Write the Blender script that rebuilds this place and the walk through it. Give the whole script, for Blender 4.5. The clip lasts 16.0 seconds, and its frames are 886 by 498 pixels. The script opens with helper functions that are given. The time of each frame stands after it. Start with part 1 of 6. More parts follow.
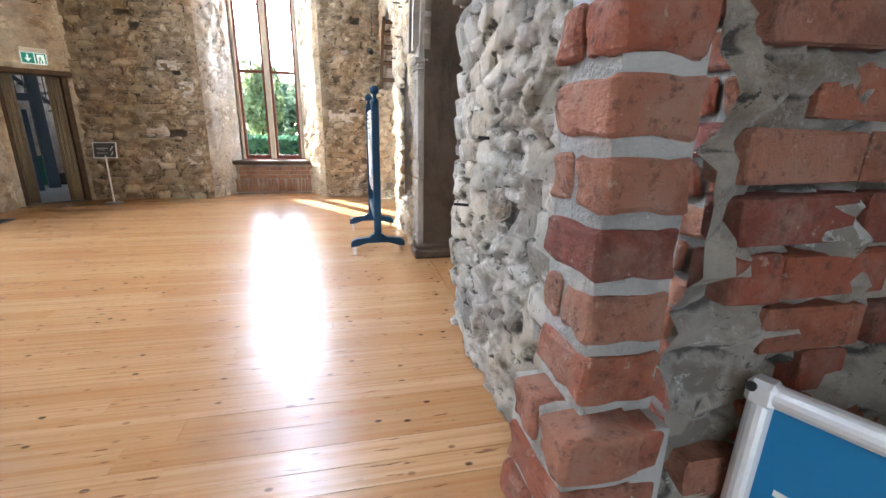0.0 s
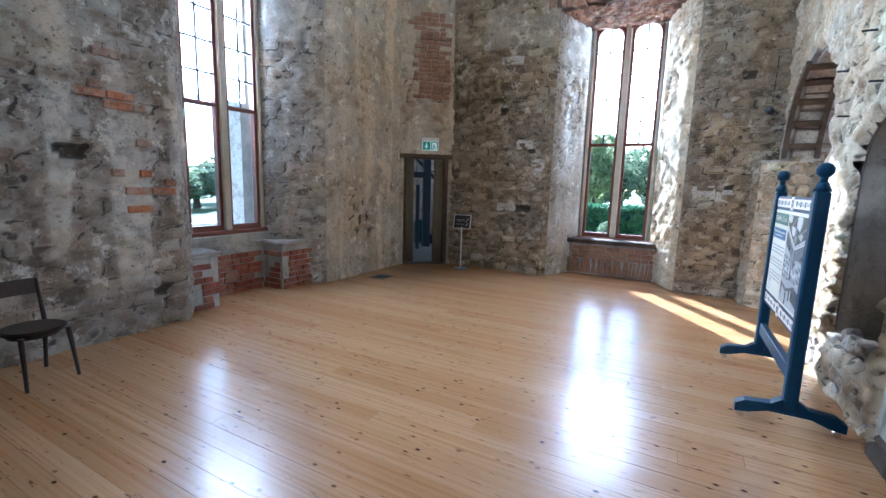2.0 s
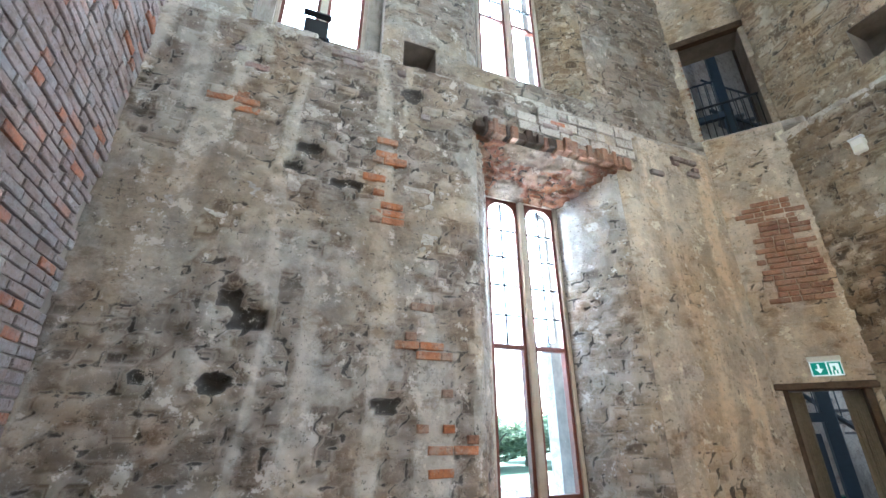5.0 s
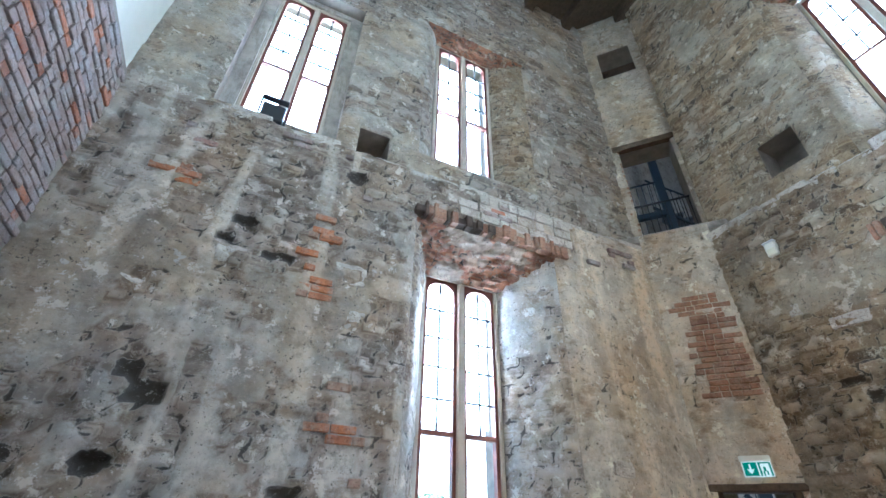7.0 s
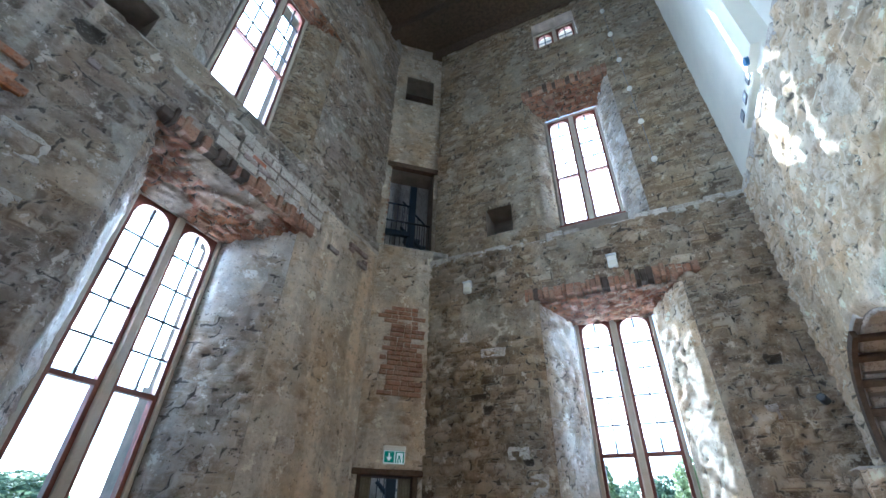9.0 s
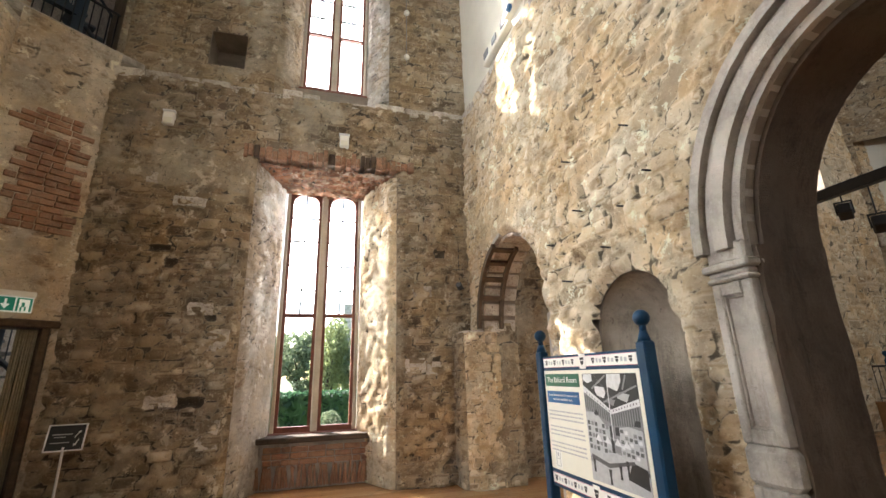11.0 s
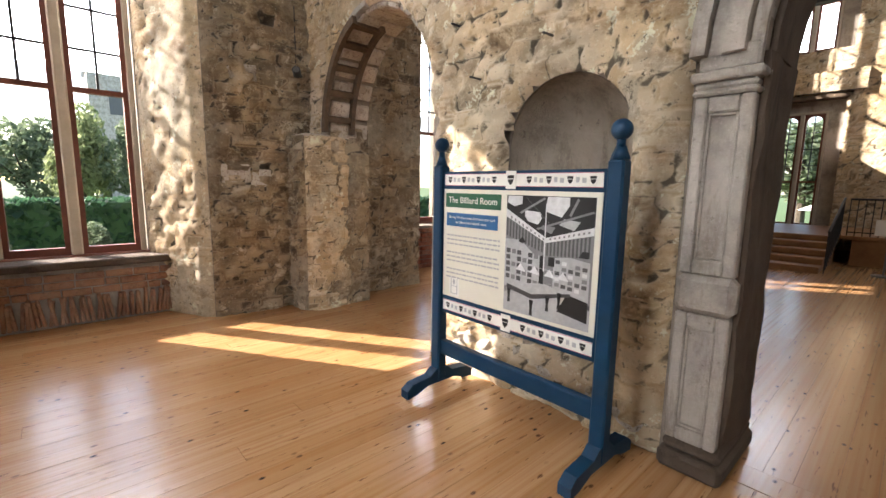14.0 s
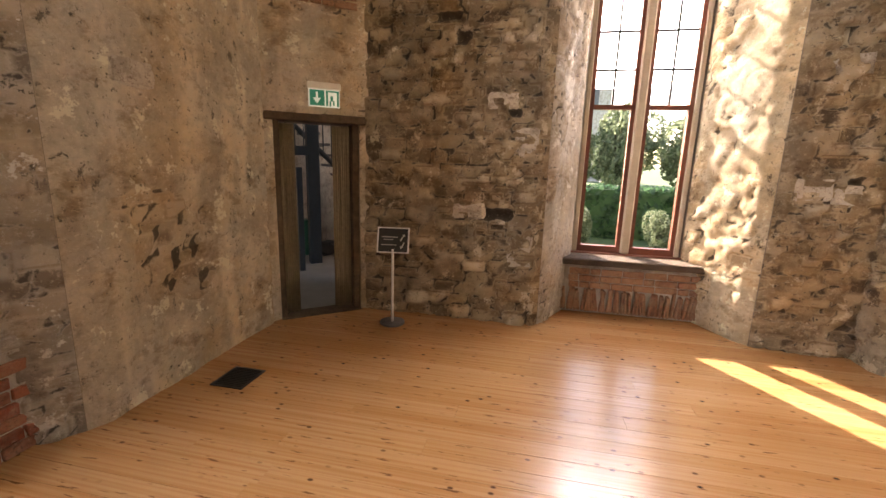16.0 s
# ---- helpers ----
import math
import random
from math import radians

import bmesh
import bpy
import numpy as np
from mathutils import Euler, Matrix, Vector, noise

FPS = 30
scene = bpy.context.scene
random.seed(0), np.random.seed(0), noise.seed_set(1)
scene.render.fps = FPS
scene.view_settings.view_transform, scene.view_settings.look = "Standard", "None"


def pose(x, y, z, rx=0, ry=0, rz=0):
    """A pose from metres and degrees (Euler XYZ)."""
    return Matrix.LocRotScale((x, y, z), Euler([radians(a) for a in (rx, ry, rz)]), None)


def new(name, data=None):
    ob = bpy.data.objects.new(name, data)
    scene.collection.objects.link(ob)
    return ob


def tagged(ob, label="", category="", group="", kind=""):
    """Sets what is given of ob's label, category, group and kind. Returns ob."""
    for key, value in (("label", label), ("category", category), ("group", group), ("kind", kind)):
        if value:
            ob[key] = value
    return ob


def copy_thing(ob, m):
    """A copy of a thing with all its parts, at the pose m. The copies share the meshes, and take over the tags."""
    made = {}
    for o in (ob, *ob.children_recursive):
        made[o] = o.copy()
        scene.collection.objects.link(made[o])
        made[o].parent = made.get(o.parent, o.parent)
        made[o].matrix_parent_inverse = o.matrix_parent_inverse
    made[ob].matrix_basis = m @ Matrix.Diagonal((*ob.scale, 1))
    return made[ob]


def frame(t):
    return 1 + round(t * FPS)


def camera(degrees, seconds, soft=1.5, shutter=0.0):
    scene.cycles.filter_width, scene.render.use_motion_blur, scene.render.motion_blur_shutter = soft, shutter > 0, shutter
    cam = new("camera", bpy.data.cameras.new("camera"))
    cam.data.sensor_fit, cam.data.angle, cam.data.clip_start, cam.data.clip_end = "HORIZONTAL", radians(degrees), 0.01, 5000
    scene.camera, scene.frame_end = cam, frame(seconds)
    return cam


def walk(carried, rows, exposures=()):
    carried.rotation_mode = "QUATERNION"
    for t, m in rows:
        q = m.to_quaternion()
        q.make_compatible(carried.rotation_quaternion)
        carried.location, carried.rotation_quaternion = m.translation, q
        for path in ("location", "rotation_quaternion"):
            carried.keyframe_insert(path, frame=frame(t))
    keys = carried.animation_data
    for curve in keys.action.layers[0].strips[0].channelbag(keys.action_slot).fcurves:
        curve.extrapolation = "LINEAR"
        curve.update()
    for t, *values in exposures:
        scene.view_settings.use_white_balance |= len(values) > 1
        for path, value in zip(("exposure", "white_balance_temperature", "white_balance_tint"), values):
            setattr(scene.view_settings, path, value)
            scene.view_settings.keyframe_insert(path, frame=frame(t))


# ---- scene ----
cam = camera(92.0, 16.0)
PATH = [
    (0.0, pose(-0.060, -0.100, 1.350, 74.20, -1.00, -12.40)),
    (0.5, pose(-0.090, 0.324, 1.388, 74.60, -0.71, -4.41)),
    (1.0, pose(-0.250, 0.671, 1.406, 76.75, -1.47, 5.69)),
    (1.5, pose(-0.375, 0.889, 1.472, 78.60, -0.71, 17.25)),
    (2.0, pose(-0.546, 1.141, 1.554, 81.51, -1.59, 28.54)),
    (2.5, pose(-0.825, 1.301, 1.468, 86.63, -1.41, 38.93)),
    (3.0, pose(-0.930, 1.498, 1.456, 91.59, -1.00, 47.35)),
    (3.5, pose(-1.066, 1.737, 1.433, 96.64, -0.78, 57.30)),
    (4.0, pose(-1.269, 1.786, 1.462, 100.77, -0.64, 64.32)),
    (4.5, pose(-1.394, 1.839, 1.522, 106.40, -0.33, 66.83)),
    (5.0, pose(-1.429, 1.992, 1.546, 113.37, -0.02, 68.75)),
    (7.5, pose(-1.118, 2.500, 1.546, 125.74, -0.66, 61.34)),
    (8.0, pose(-1.194, 2.563, 1.492, 125.36, -0.96, 50.91)),
    (8.5, pose(-1.241, 2.555, 1.433, 124.88, -1.35, 38.21)),
    (9.0, pose(-1.222, 2.521, 1.381, 123.67, -1.22, 25.20)),
    (9.5, pose(-1.242, 2.525, 1.350, 121.70, 0.43, 13.24)),
    (12.0, pose(-1.691, 2.703, 1.473, 92.48, -0.43, -28.77)),
    (12.5, pose(-1.585, 2.909, 1.455, 86.60, -0.68, -33.13)),
    (13.0, pose(-1.586, 3.163, 1.426, 83.89, -0.53, -38.33)),
    (13.5, pose(-1.642, 3.430, 1.430, 82.30, -0.28, -43.75)),
    (14.0, pose(-1.669, 3.716, 1.443, 81.73, -1.01, -42.02)),
    (14.5, pose(-1.860, 3.895, 1.491, 81.03, -1.23, -33.34)),
    (15.0, pose(-2.100, 3.937, 1.580, 80.10, -1.45, -18.92)),
    (15.5, pose(-2.397, 4.040, 1.666, 79.01, -1.88, -2.37)),
    (16.0, pose(-2.632, 4.193, 1.717, 78.20, -1.67, 12.17)),
]
EXPOSURES = [(0.0, 3.3, 5900, 10), (0.5, 3.0, 5600, 10), (1.0, 2.8, 5000, 7), (1.5, 2.55, 4800, 6), (2.5, 2.5, 4800, 5), (3.5, 3.05, 4800, 4), (4.0, 3.4, 4900, 4), (5.0, 3.35, 5100, 3), (7.5, 2.95, 4600, 1), (8.3, 2.5, 4600, 1), (9.0, 2.25, 4700, 3), (9.7, 2.0, 5400, 6), (12.0, 2.6, 7500, 16), (13.0, 2.35, 7100, 18), (14.5, 2.08, 7000, 15), (15.5, 2.4, 7900, 21), (16.0, 2.62, 8300, 24)]
SUN_DIR = Vector((0.556 * 0.863, -0.831 * 0.863, -0.505))
walk(cam, PATH, EXPOSURES)

# ---- light ----
world = bpy.data.worlds.new("sky")
scene.world = world
world.use_nodes = True
wn = world.node_tree
sky = wn.nodes.new("ShaderNodeTexSky")
sky.sky_type, sky.sun_disc = "NISHITA", False
sky.sun_elevation = radians(30.3)
sky.sun_rotation = math.atan2(-SUN_DIR.x, -SUN_DIR.y)
wn.links.new(sky.outputs[0], wn.nodes["Background"].inputs[0])
wn.nodes["Background"].inputs[1].default_value = 0.15
sun = new("sun", bpy.data.lights.new("sun", "SUN"))
sun.data.energy, sun.data.angle, sun.data.color = 5.0, radians(0.53), (1.0, 0.97, 0.93)
sun.rotation_euler = SUN_DIR.to_track_quat("-Z", "Y").to_euler()


def fill_light(x, y, z, w, h, turn, watts, tilt=90):
    """Added stand-in for the sky's light, just outside a window's panes, or unseen fill indoors; turn 0 shines along
    +y.
    """
    lamp = new("added_fill_light", bpy.data.lights.new("added_fill_light", "AREA"))
    lamp.data.shape, lamp.data.size, lamp.data.size_y = "RECTANGLE", w, h
    lamp.data.energy, lamp.data.color = watts, (0.86, 0.93, 1.0)
    lamp.matrix_world = pose(x, y, z, tilt, 0, turn)


fill_light(-6.20, 4.88, 3.55, 1.10, 1.80, -90, 46)
fill_light(-1.53, 9.86, 3.45, 1.10, 1.70, 180, 32)
fill_light(-6.20, 4.90, 8.35, 1.10, 3.20, -90, 36)
fill_light(-6.20, 1.95, 7.85, 1.10, 3.20, -90, 38)
fill_light(-1.53, 9.86, 8.00, 1.10, 2.90, 180, 36)
fill_light(14.00, 6.12, 6.5, 1.0, 2.5, 90, 25)
fill_light(3.37, 10.4, 3.6, 1.1, 1.6, 180, 40)
# Unseen fill lamps inside the hall and the lobby, with no window behind them.
fill_light(7.0, -4.2, 8.0, 9.0, 4.0, 0, 240, 122)
fill_light(-0.4, -2.9, 1.7, 1.6, 2.6, 0, 7.0)
fill_light(-1.44, 9.78, 12.25, 1.0, 1.0, 180, 6)
# Two more unseen fills, indoors in the stair tower.
fill_light(-4.45, 12.0, 2.6, 1.6, 2.4, 130, 3)
fill_light(-4.45, 12.0, 8.2, 1.6, 2.4, 130, 0.6)

# ---- helpers of the scene ----
def lattice_noise(x, y, scale, seed):
    r = np.random.RandomState(seed).rand(64, 64)
    x, y = x / scale + 7.3, y / scale + 3.1
    i, j = np.floor(x).astype(int), np.floor(y).astype(int)
    fx, fy = x - i, y - j
    fx, fy = fx * fx * (3 - 2 * fx), fy * fy * (3 - 2 * fy)
    g = lambda a, b: r[(i + a) % 64, (j + b) % 64]
    return (g(0, 0) * (1 - fx) + g(1, 0) * fx) * (1 - fy) + (g(0, 1) * (1 - fx) + g(1, 1) * fx) * fy


def fractal(x, y, scale, seed, octaves=3):
    total, gain, s = 0, 0, 1.0
    for k in range(octaves):
        total = total + s * lattice_noise(x, y, scale / 2 ** k, seed + k)
        gain += s
        s *= 0.5
    return total / gain


def rubble(u, v, w, h, seed):
    """Nearest stone of a jittered course pattern: joint distance, the stone's own number and the tilt of its face."""
    u = u + 0.06 * (fractal(u, v, 0.3, seed + 40) - 0.5)
    v = v + 0.05 * (fractal(u, v, 0.35, seed + 50) - 0.5)
    rnd = np.random.RandomState(seed)
    jit, num = rnd.rand(97, 89, 2), rnd.rand(97, 89)
    row = np.floor(v / h).astype(int)
    d1, d2 = np.full(u.shape, 9.0), np.full(u.shape, 9.0)
    best, tilt = np.zeros(u.shape), np.zeros(u.shape)
    for dj in (-1, 0, 1):
        j = row + dj
        shift = 0.5 * (j % 2) * w
        col = np.floor((u - shift) / w).astype(int)
        for di in (-1, 0, 1):
            i = col + di
            cu = (i + 0.5 + 0.75 * (jit[i % 97, j % 89, 0] - 0.5)) * w + shift
            cv = (j + 0.5 + 0.6 * (jit[i % 97, j % 89, 1] - 0.5)) * h
            d = np.maximum(np.abs(u - cu) / w, np.abs(v - cv) / h) + 0.35 * np.hypot((u - cu) / w, (v - cv) / h)
            near = d < d1
            d2 = np.where(near, d1, np.minimum(d2, d))
            own = num[i % 97, j % 89]
            best = np.where(near, own, best)
            tilt = np.where(near, ((own * 17.3) % 1 - 0.5) * (u - cu) / w + ((own * 41.7) % 1 - 0.5) * (v - cv) / h, tilt)
            d1 = np.where(near, d, d1)
    return np.clip((d2 - d1) / 0.42, 0, 1), best, tilt


def axis_steps(length, res, marks):
    stops = sorted({0.0, length, *[m for m in marks if 0 < m < length]})
    out = []
    for a, b in zip(stops, stops[1:]):
        n = max(1, round((b - a) / res))
        out += list(np.linspace(a, b, n, endpoint=False))
    return np.array(out + [length])


def skin(name, base, length, height, mat, seed, res=0.045, stone=(0.34, 0.17), relief=0.035, swell=0.03,
         holes=(), cut=None, marks_u=(), marks_v=(), plaster=0.5, streak=0.0, parent=None, pits=(), ends=0.0):
    """A rough masonry face: u along base's x, v along its z, relief towards its -y. holes: rectangles u0, u1, v0, v1."""
    us = axis_steps(length, res, [a for q in holes for a in q[:2]] + list(marks_u))
    vs = axis_steps(height, res, [a for q in holes for a in q[2:]] + list(marks_v))
    u, v = np.meshgrid(us, vs)
    edge, num, tilt = rubble(u, v, stone[0], stone[1], seed)
    small = fractal(u, v, 0.6, seed + 33) > 0.53
    edge, num, tilt = [np.where(small, a, b) for a, b in zip(rubble(u, v, 0.55 * stone[0], 0.6 * stone[1], seed + 77), (edge, num, tilt))]
    plas = fractal(u, v, 1.1, seed + 5)
    fine = fractal(u, v, 0.20, seed + 9, 4)
    plas = np.clip((plas + 0.35 * (fine - 0.5) - (1 - plaster)) * 5 + 0.5, 0, 1)
    drip = np.zeros(u.shape)
    if streak:
        band = fractal(u + 0.04 * np.sin(v * 2.1), v * 0.10, 0.20, seed + 60, 2)
        drip = np.clip((band - 0.58) * 10, 0, 1) * streak
        plas = np.maximum(plas, drip)
    bulge = np.clip(edge * 3.4, 0, 1) * np.clip(0.30 + 0.60 * num + 1.1 * tilt, 0, 1.2) * (1 - 0.8 * plas) + 0.55 * plas
    if cut is not None:
        c0 = cut(u, v)
        gu, gv = (cut(u + 0.004, v) - c0) / 0.004, (cut(u, v + 0.004) - c0) / 0.004
        near = (np.abs(c0) < 0.75 * res) & (np.hypot(gu, gv) > 0.3)
        gg = np.where(near, gu * gu + gv * gv, 1.0)
        u, v = np.where(near, u - c0 * gu / gg, u), np.where(near, v - c0 * gv / gg, v)
        u, v = np.clip(u, 0, length), np.clip(v, 0, height)
    deep = relief * (bulge + 0.45 * (fine - 0.5)) + swell * fractal(u, v, 0.9, seed + 20)
    fade = np.ones(u.shape)
    for a, b, c, d in holes:
        out = np.maximum(np.maximum(a - u, u - b), np.maximum(c - v, v - d))
        fade = np.minimum(fade, np.clip(out / 0.07, 0, 1))
    if cut is not None:
        fade = np.minimum(fade, np.clip(cut(u, v) / 0.07, 0, 1))
    deep = np.maximum(deep * (0.12 + 0.88 * fade), 0.004)
    if ends:
        side = np.clip(np.minimum(u, length - u) / ends, 0, 1)
        deep = np.maximum(deep * side, 0.003)
    # Shallow pits; a negative edge paints the shade of a deep hole into them.
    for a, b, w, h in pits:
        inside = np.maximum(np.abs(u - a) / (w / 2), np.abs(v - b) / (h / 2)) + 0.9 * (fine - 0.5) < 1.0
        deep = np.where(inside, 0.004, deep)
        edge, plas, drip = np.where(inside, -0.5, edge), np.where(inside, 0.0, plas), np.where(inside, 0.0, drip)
    nu, nv = len(us), len(vs)
    pts = np.stack([u.ravel(), -deep.ravel(), v.ravel()], 1)
    idx = np.arange(nu * nv).reshape(nv, nu)
    quads = np.stack([idx[:-1, :-1], idx[:-1, 1:], idx[1:, 1:], idx[1:, :-1]], -1).reshape(-1, 4)
    cu = u.ravel()[quads].mean(1)
    cv = v.ravel()[quads].mean(1)
    keep = np.ones(len(quads), bool)
    for a, b, c, d in holes:
        keep &= ~((cu > a) & (cu < b) & (cv > c) & (cv < d))
    if cut is not None:
        keep &= cut(cu, cv) > 0
    me = bpy.data.meshes.new(name)
    me.from_pydata(pts.tolist(), [], quads[keep].tolist())
    corner = np.zeros(len(me.loops), np.int32)
    me.loops.foreach_get("vertex_index", corner)
    for key, a, b in (("stone", edge, num), ("coat", plas, drip)):
        both = np.stack([a.ravel()[corner], b.ravel()[corner]], 1).astype(np.float32)
        me.uv_layers.new(name=key).uv.foreach_set("vector", both.ravel())
    me.shade_smooth()
    me.materials.append(mat)
    ob = new(name, me)
    ob.matrix_world = base
    if parent:
        ob.parent = parent
    return ob


def part(name, bm, mat, parent=None, label=""):
    me = bpy.data.meshes.new(name)
    bmesh.ops.recalc_face_normals(bm, faces=bm.faces[:])
    bm.to_mesh(me)
    bm.free()
    if mat:
        me.materials.append(mat)
    ob = new(name, me)
    if parent:
        ob.parent = parent
    if label:
        ob["label"] = label
    return ob


def box(bm, x0, x1, y0, y1, z0, z1, bevel=0.0, m=None):
    made = bmesh.ops.create_cube(bm, size=1, matrix=Matrix.Translation(((x0 + x1) / 2, (y0 + y1) / 2, (z0 + z1) / 2)) @ Matrix.Diagonal((x1 - x0, y1 - y0, z1 - z0, 1)))
    verts = made["verts"]
    if bevel:
        edges = list({e for q in verts for e in q.link_edges})
        verts = bmesh.ops.bevel(bm, geom=edges, offset=bevel, segments=1, affect="EDGES")["verts"]
    if m is not None:
        bmesh.ops.transform(bm, matrix=m, verts=list(verts))
    return verts


def boxes(*rows, bevel=0.0):
    bm = bmesh.new()
    for r in rows:
        box(bm, *r, bevel=bevel)
    return bm


def prism(bm, outline, axis, a, b):
    """Extrude a closed outline (two coordinates) along an axis from a to b."""
    def put(p, k):
        return {"x": (k, p[0], p[1]), "y": (p[0], k, p[1]), "z": (p[0], p[1], k)}[axis]
    lo = [bm.verts.new(put(p, a)) for p in outline]
    hi = [bm.verts.new(put(p, b)) for p in outline]
    bm.faces.new(lo)
    bm.faces.new(hi)
    n = len(outline)
    for i in range(n):
        bm.faces.new((lo[i], lo[(i + 1) % n], hi[(i + 1) % n], hi[i]))
    return bm


def rod(bm, p, q, r, seg=10, r2=None):
    p, q = Vector(p), Vector(q)
    m = Matrix.Translation((p + q) / 2) @ (q - p).to_track_quat("Z", "Y").to_matrix().to_4x4()
    bmesh.ops.create_cone(bm, cap_ends=True, segments=seg, radius1=r, radius2=r if r2 is None else r2, depth=(q - p).length, matrix=m)
    return bm


def thing(name, label, category, m=None, group="", kind=""):
    ob = new(name)
    if m is not None:
        ob.matrix_world = m
    return tagged(ob, label, category, group, kind)


# ---- materials ----
class Nodes:
    def __init__(self, name, rough=0.8):
        self.mat = bpy.data.materials.new(name)
        self.mat.use_nodes = True
        self.tree = self.mat.node_tree
        self.bsdf = self.tree.nodes["Principled BSDF"]
        self.bsdf.inputs["Roughness"].default_value = rough
        self.coord = self.add("ShaderNodeTexCoord").outputs["Object"]

    def add(self, kind, **given):
        node = self.tree.nodes.new(kind)
        for key, value in given.items():
            if isinstance(value, bpy.types.NodeSocket):
                self.tree.links.new(value, node.inputs[key])
            else:
                node.inputs[key].default_value = value
        return node

    def link(self, a, b):
        self.tree.links.new(a, b)

    def noise(self, scale, detail=4.0, rough=0.6, stretch=None, coord=None):
        c = coord or self.coord
        if stretch:
            c = self.add("ShaderNodeMapping", Vector=c, Scale=stretch).outputs[0]
        return self.add("ShaderNodeTexNoise", Vector=c, Scale=scale, Detail=detail, Roughness=rough).outputs["Fac"]

    def ramp(self, fac, *stops):
        node = self.add("ShaderNodeValToRGB", Fac=fac)
        els = node.color_ramp.elements
        while len(els) < len(stops):
            els.new(0.5)
        for e, (p, c) in zip(els, stops):
            e.position = p
            e.color = (*c, 1) if isinstance(c, tuple) else (c, c, c, 1)
        return node.outputs[0]

    def mix(self, fac, a, b, mode="MIX"):
        node = self.tree.nodes.new("ShaderNodeMix")
        node.data_type, node.blend_type = "RGBA", mode
        for i, value in ((0, fac), (6, a), (7, b)):
            if isinstance(value, bpy.types.NodeSocket):
                self.link(value, node.inputs[i])
            else:
                node.inputs[i].default_value = (*value, 1) if isinstance(value, tuple) else value
        return node.outputs[2]

    def attr(self, name):
        layer, axis = {"edge": ("stone", "X"), "num": ("stone", "Y"), "plas": ("coat", "X"), "drip": ("coat", "Y")}[name]
        node = self.tree.nodes.new("ShaderNodeUVMap")
        node.uv_map = layer
        return self.add("ShaderNodeSeparateXYZ", Vector=node.outputs[0]).outputs[axis]

    def random(self):
        return self.tree.nodes.new("ShaderNodeObjectInfo").outputs["Random"]

    def island(self):
        return self.tree.nodes.new("ShaderNodeNewGeometry").outputs["Random Per Island"]

    def colour(self, socket):
        self.link(socket, self.bsdf.inputs["Base Color"])

    def bump(self, height, strength=0.4, distance=0.02):
        node = self.add("ShaderNodeBump", Height=height, Strength=strength, Distance=distance)
        self.link(node.outputs[0], self.bsdf.inputs["Normal"])


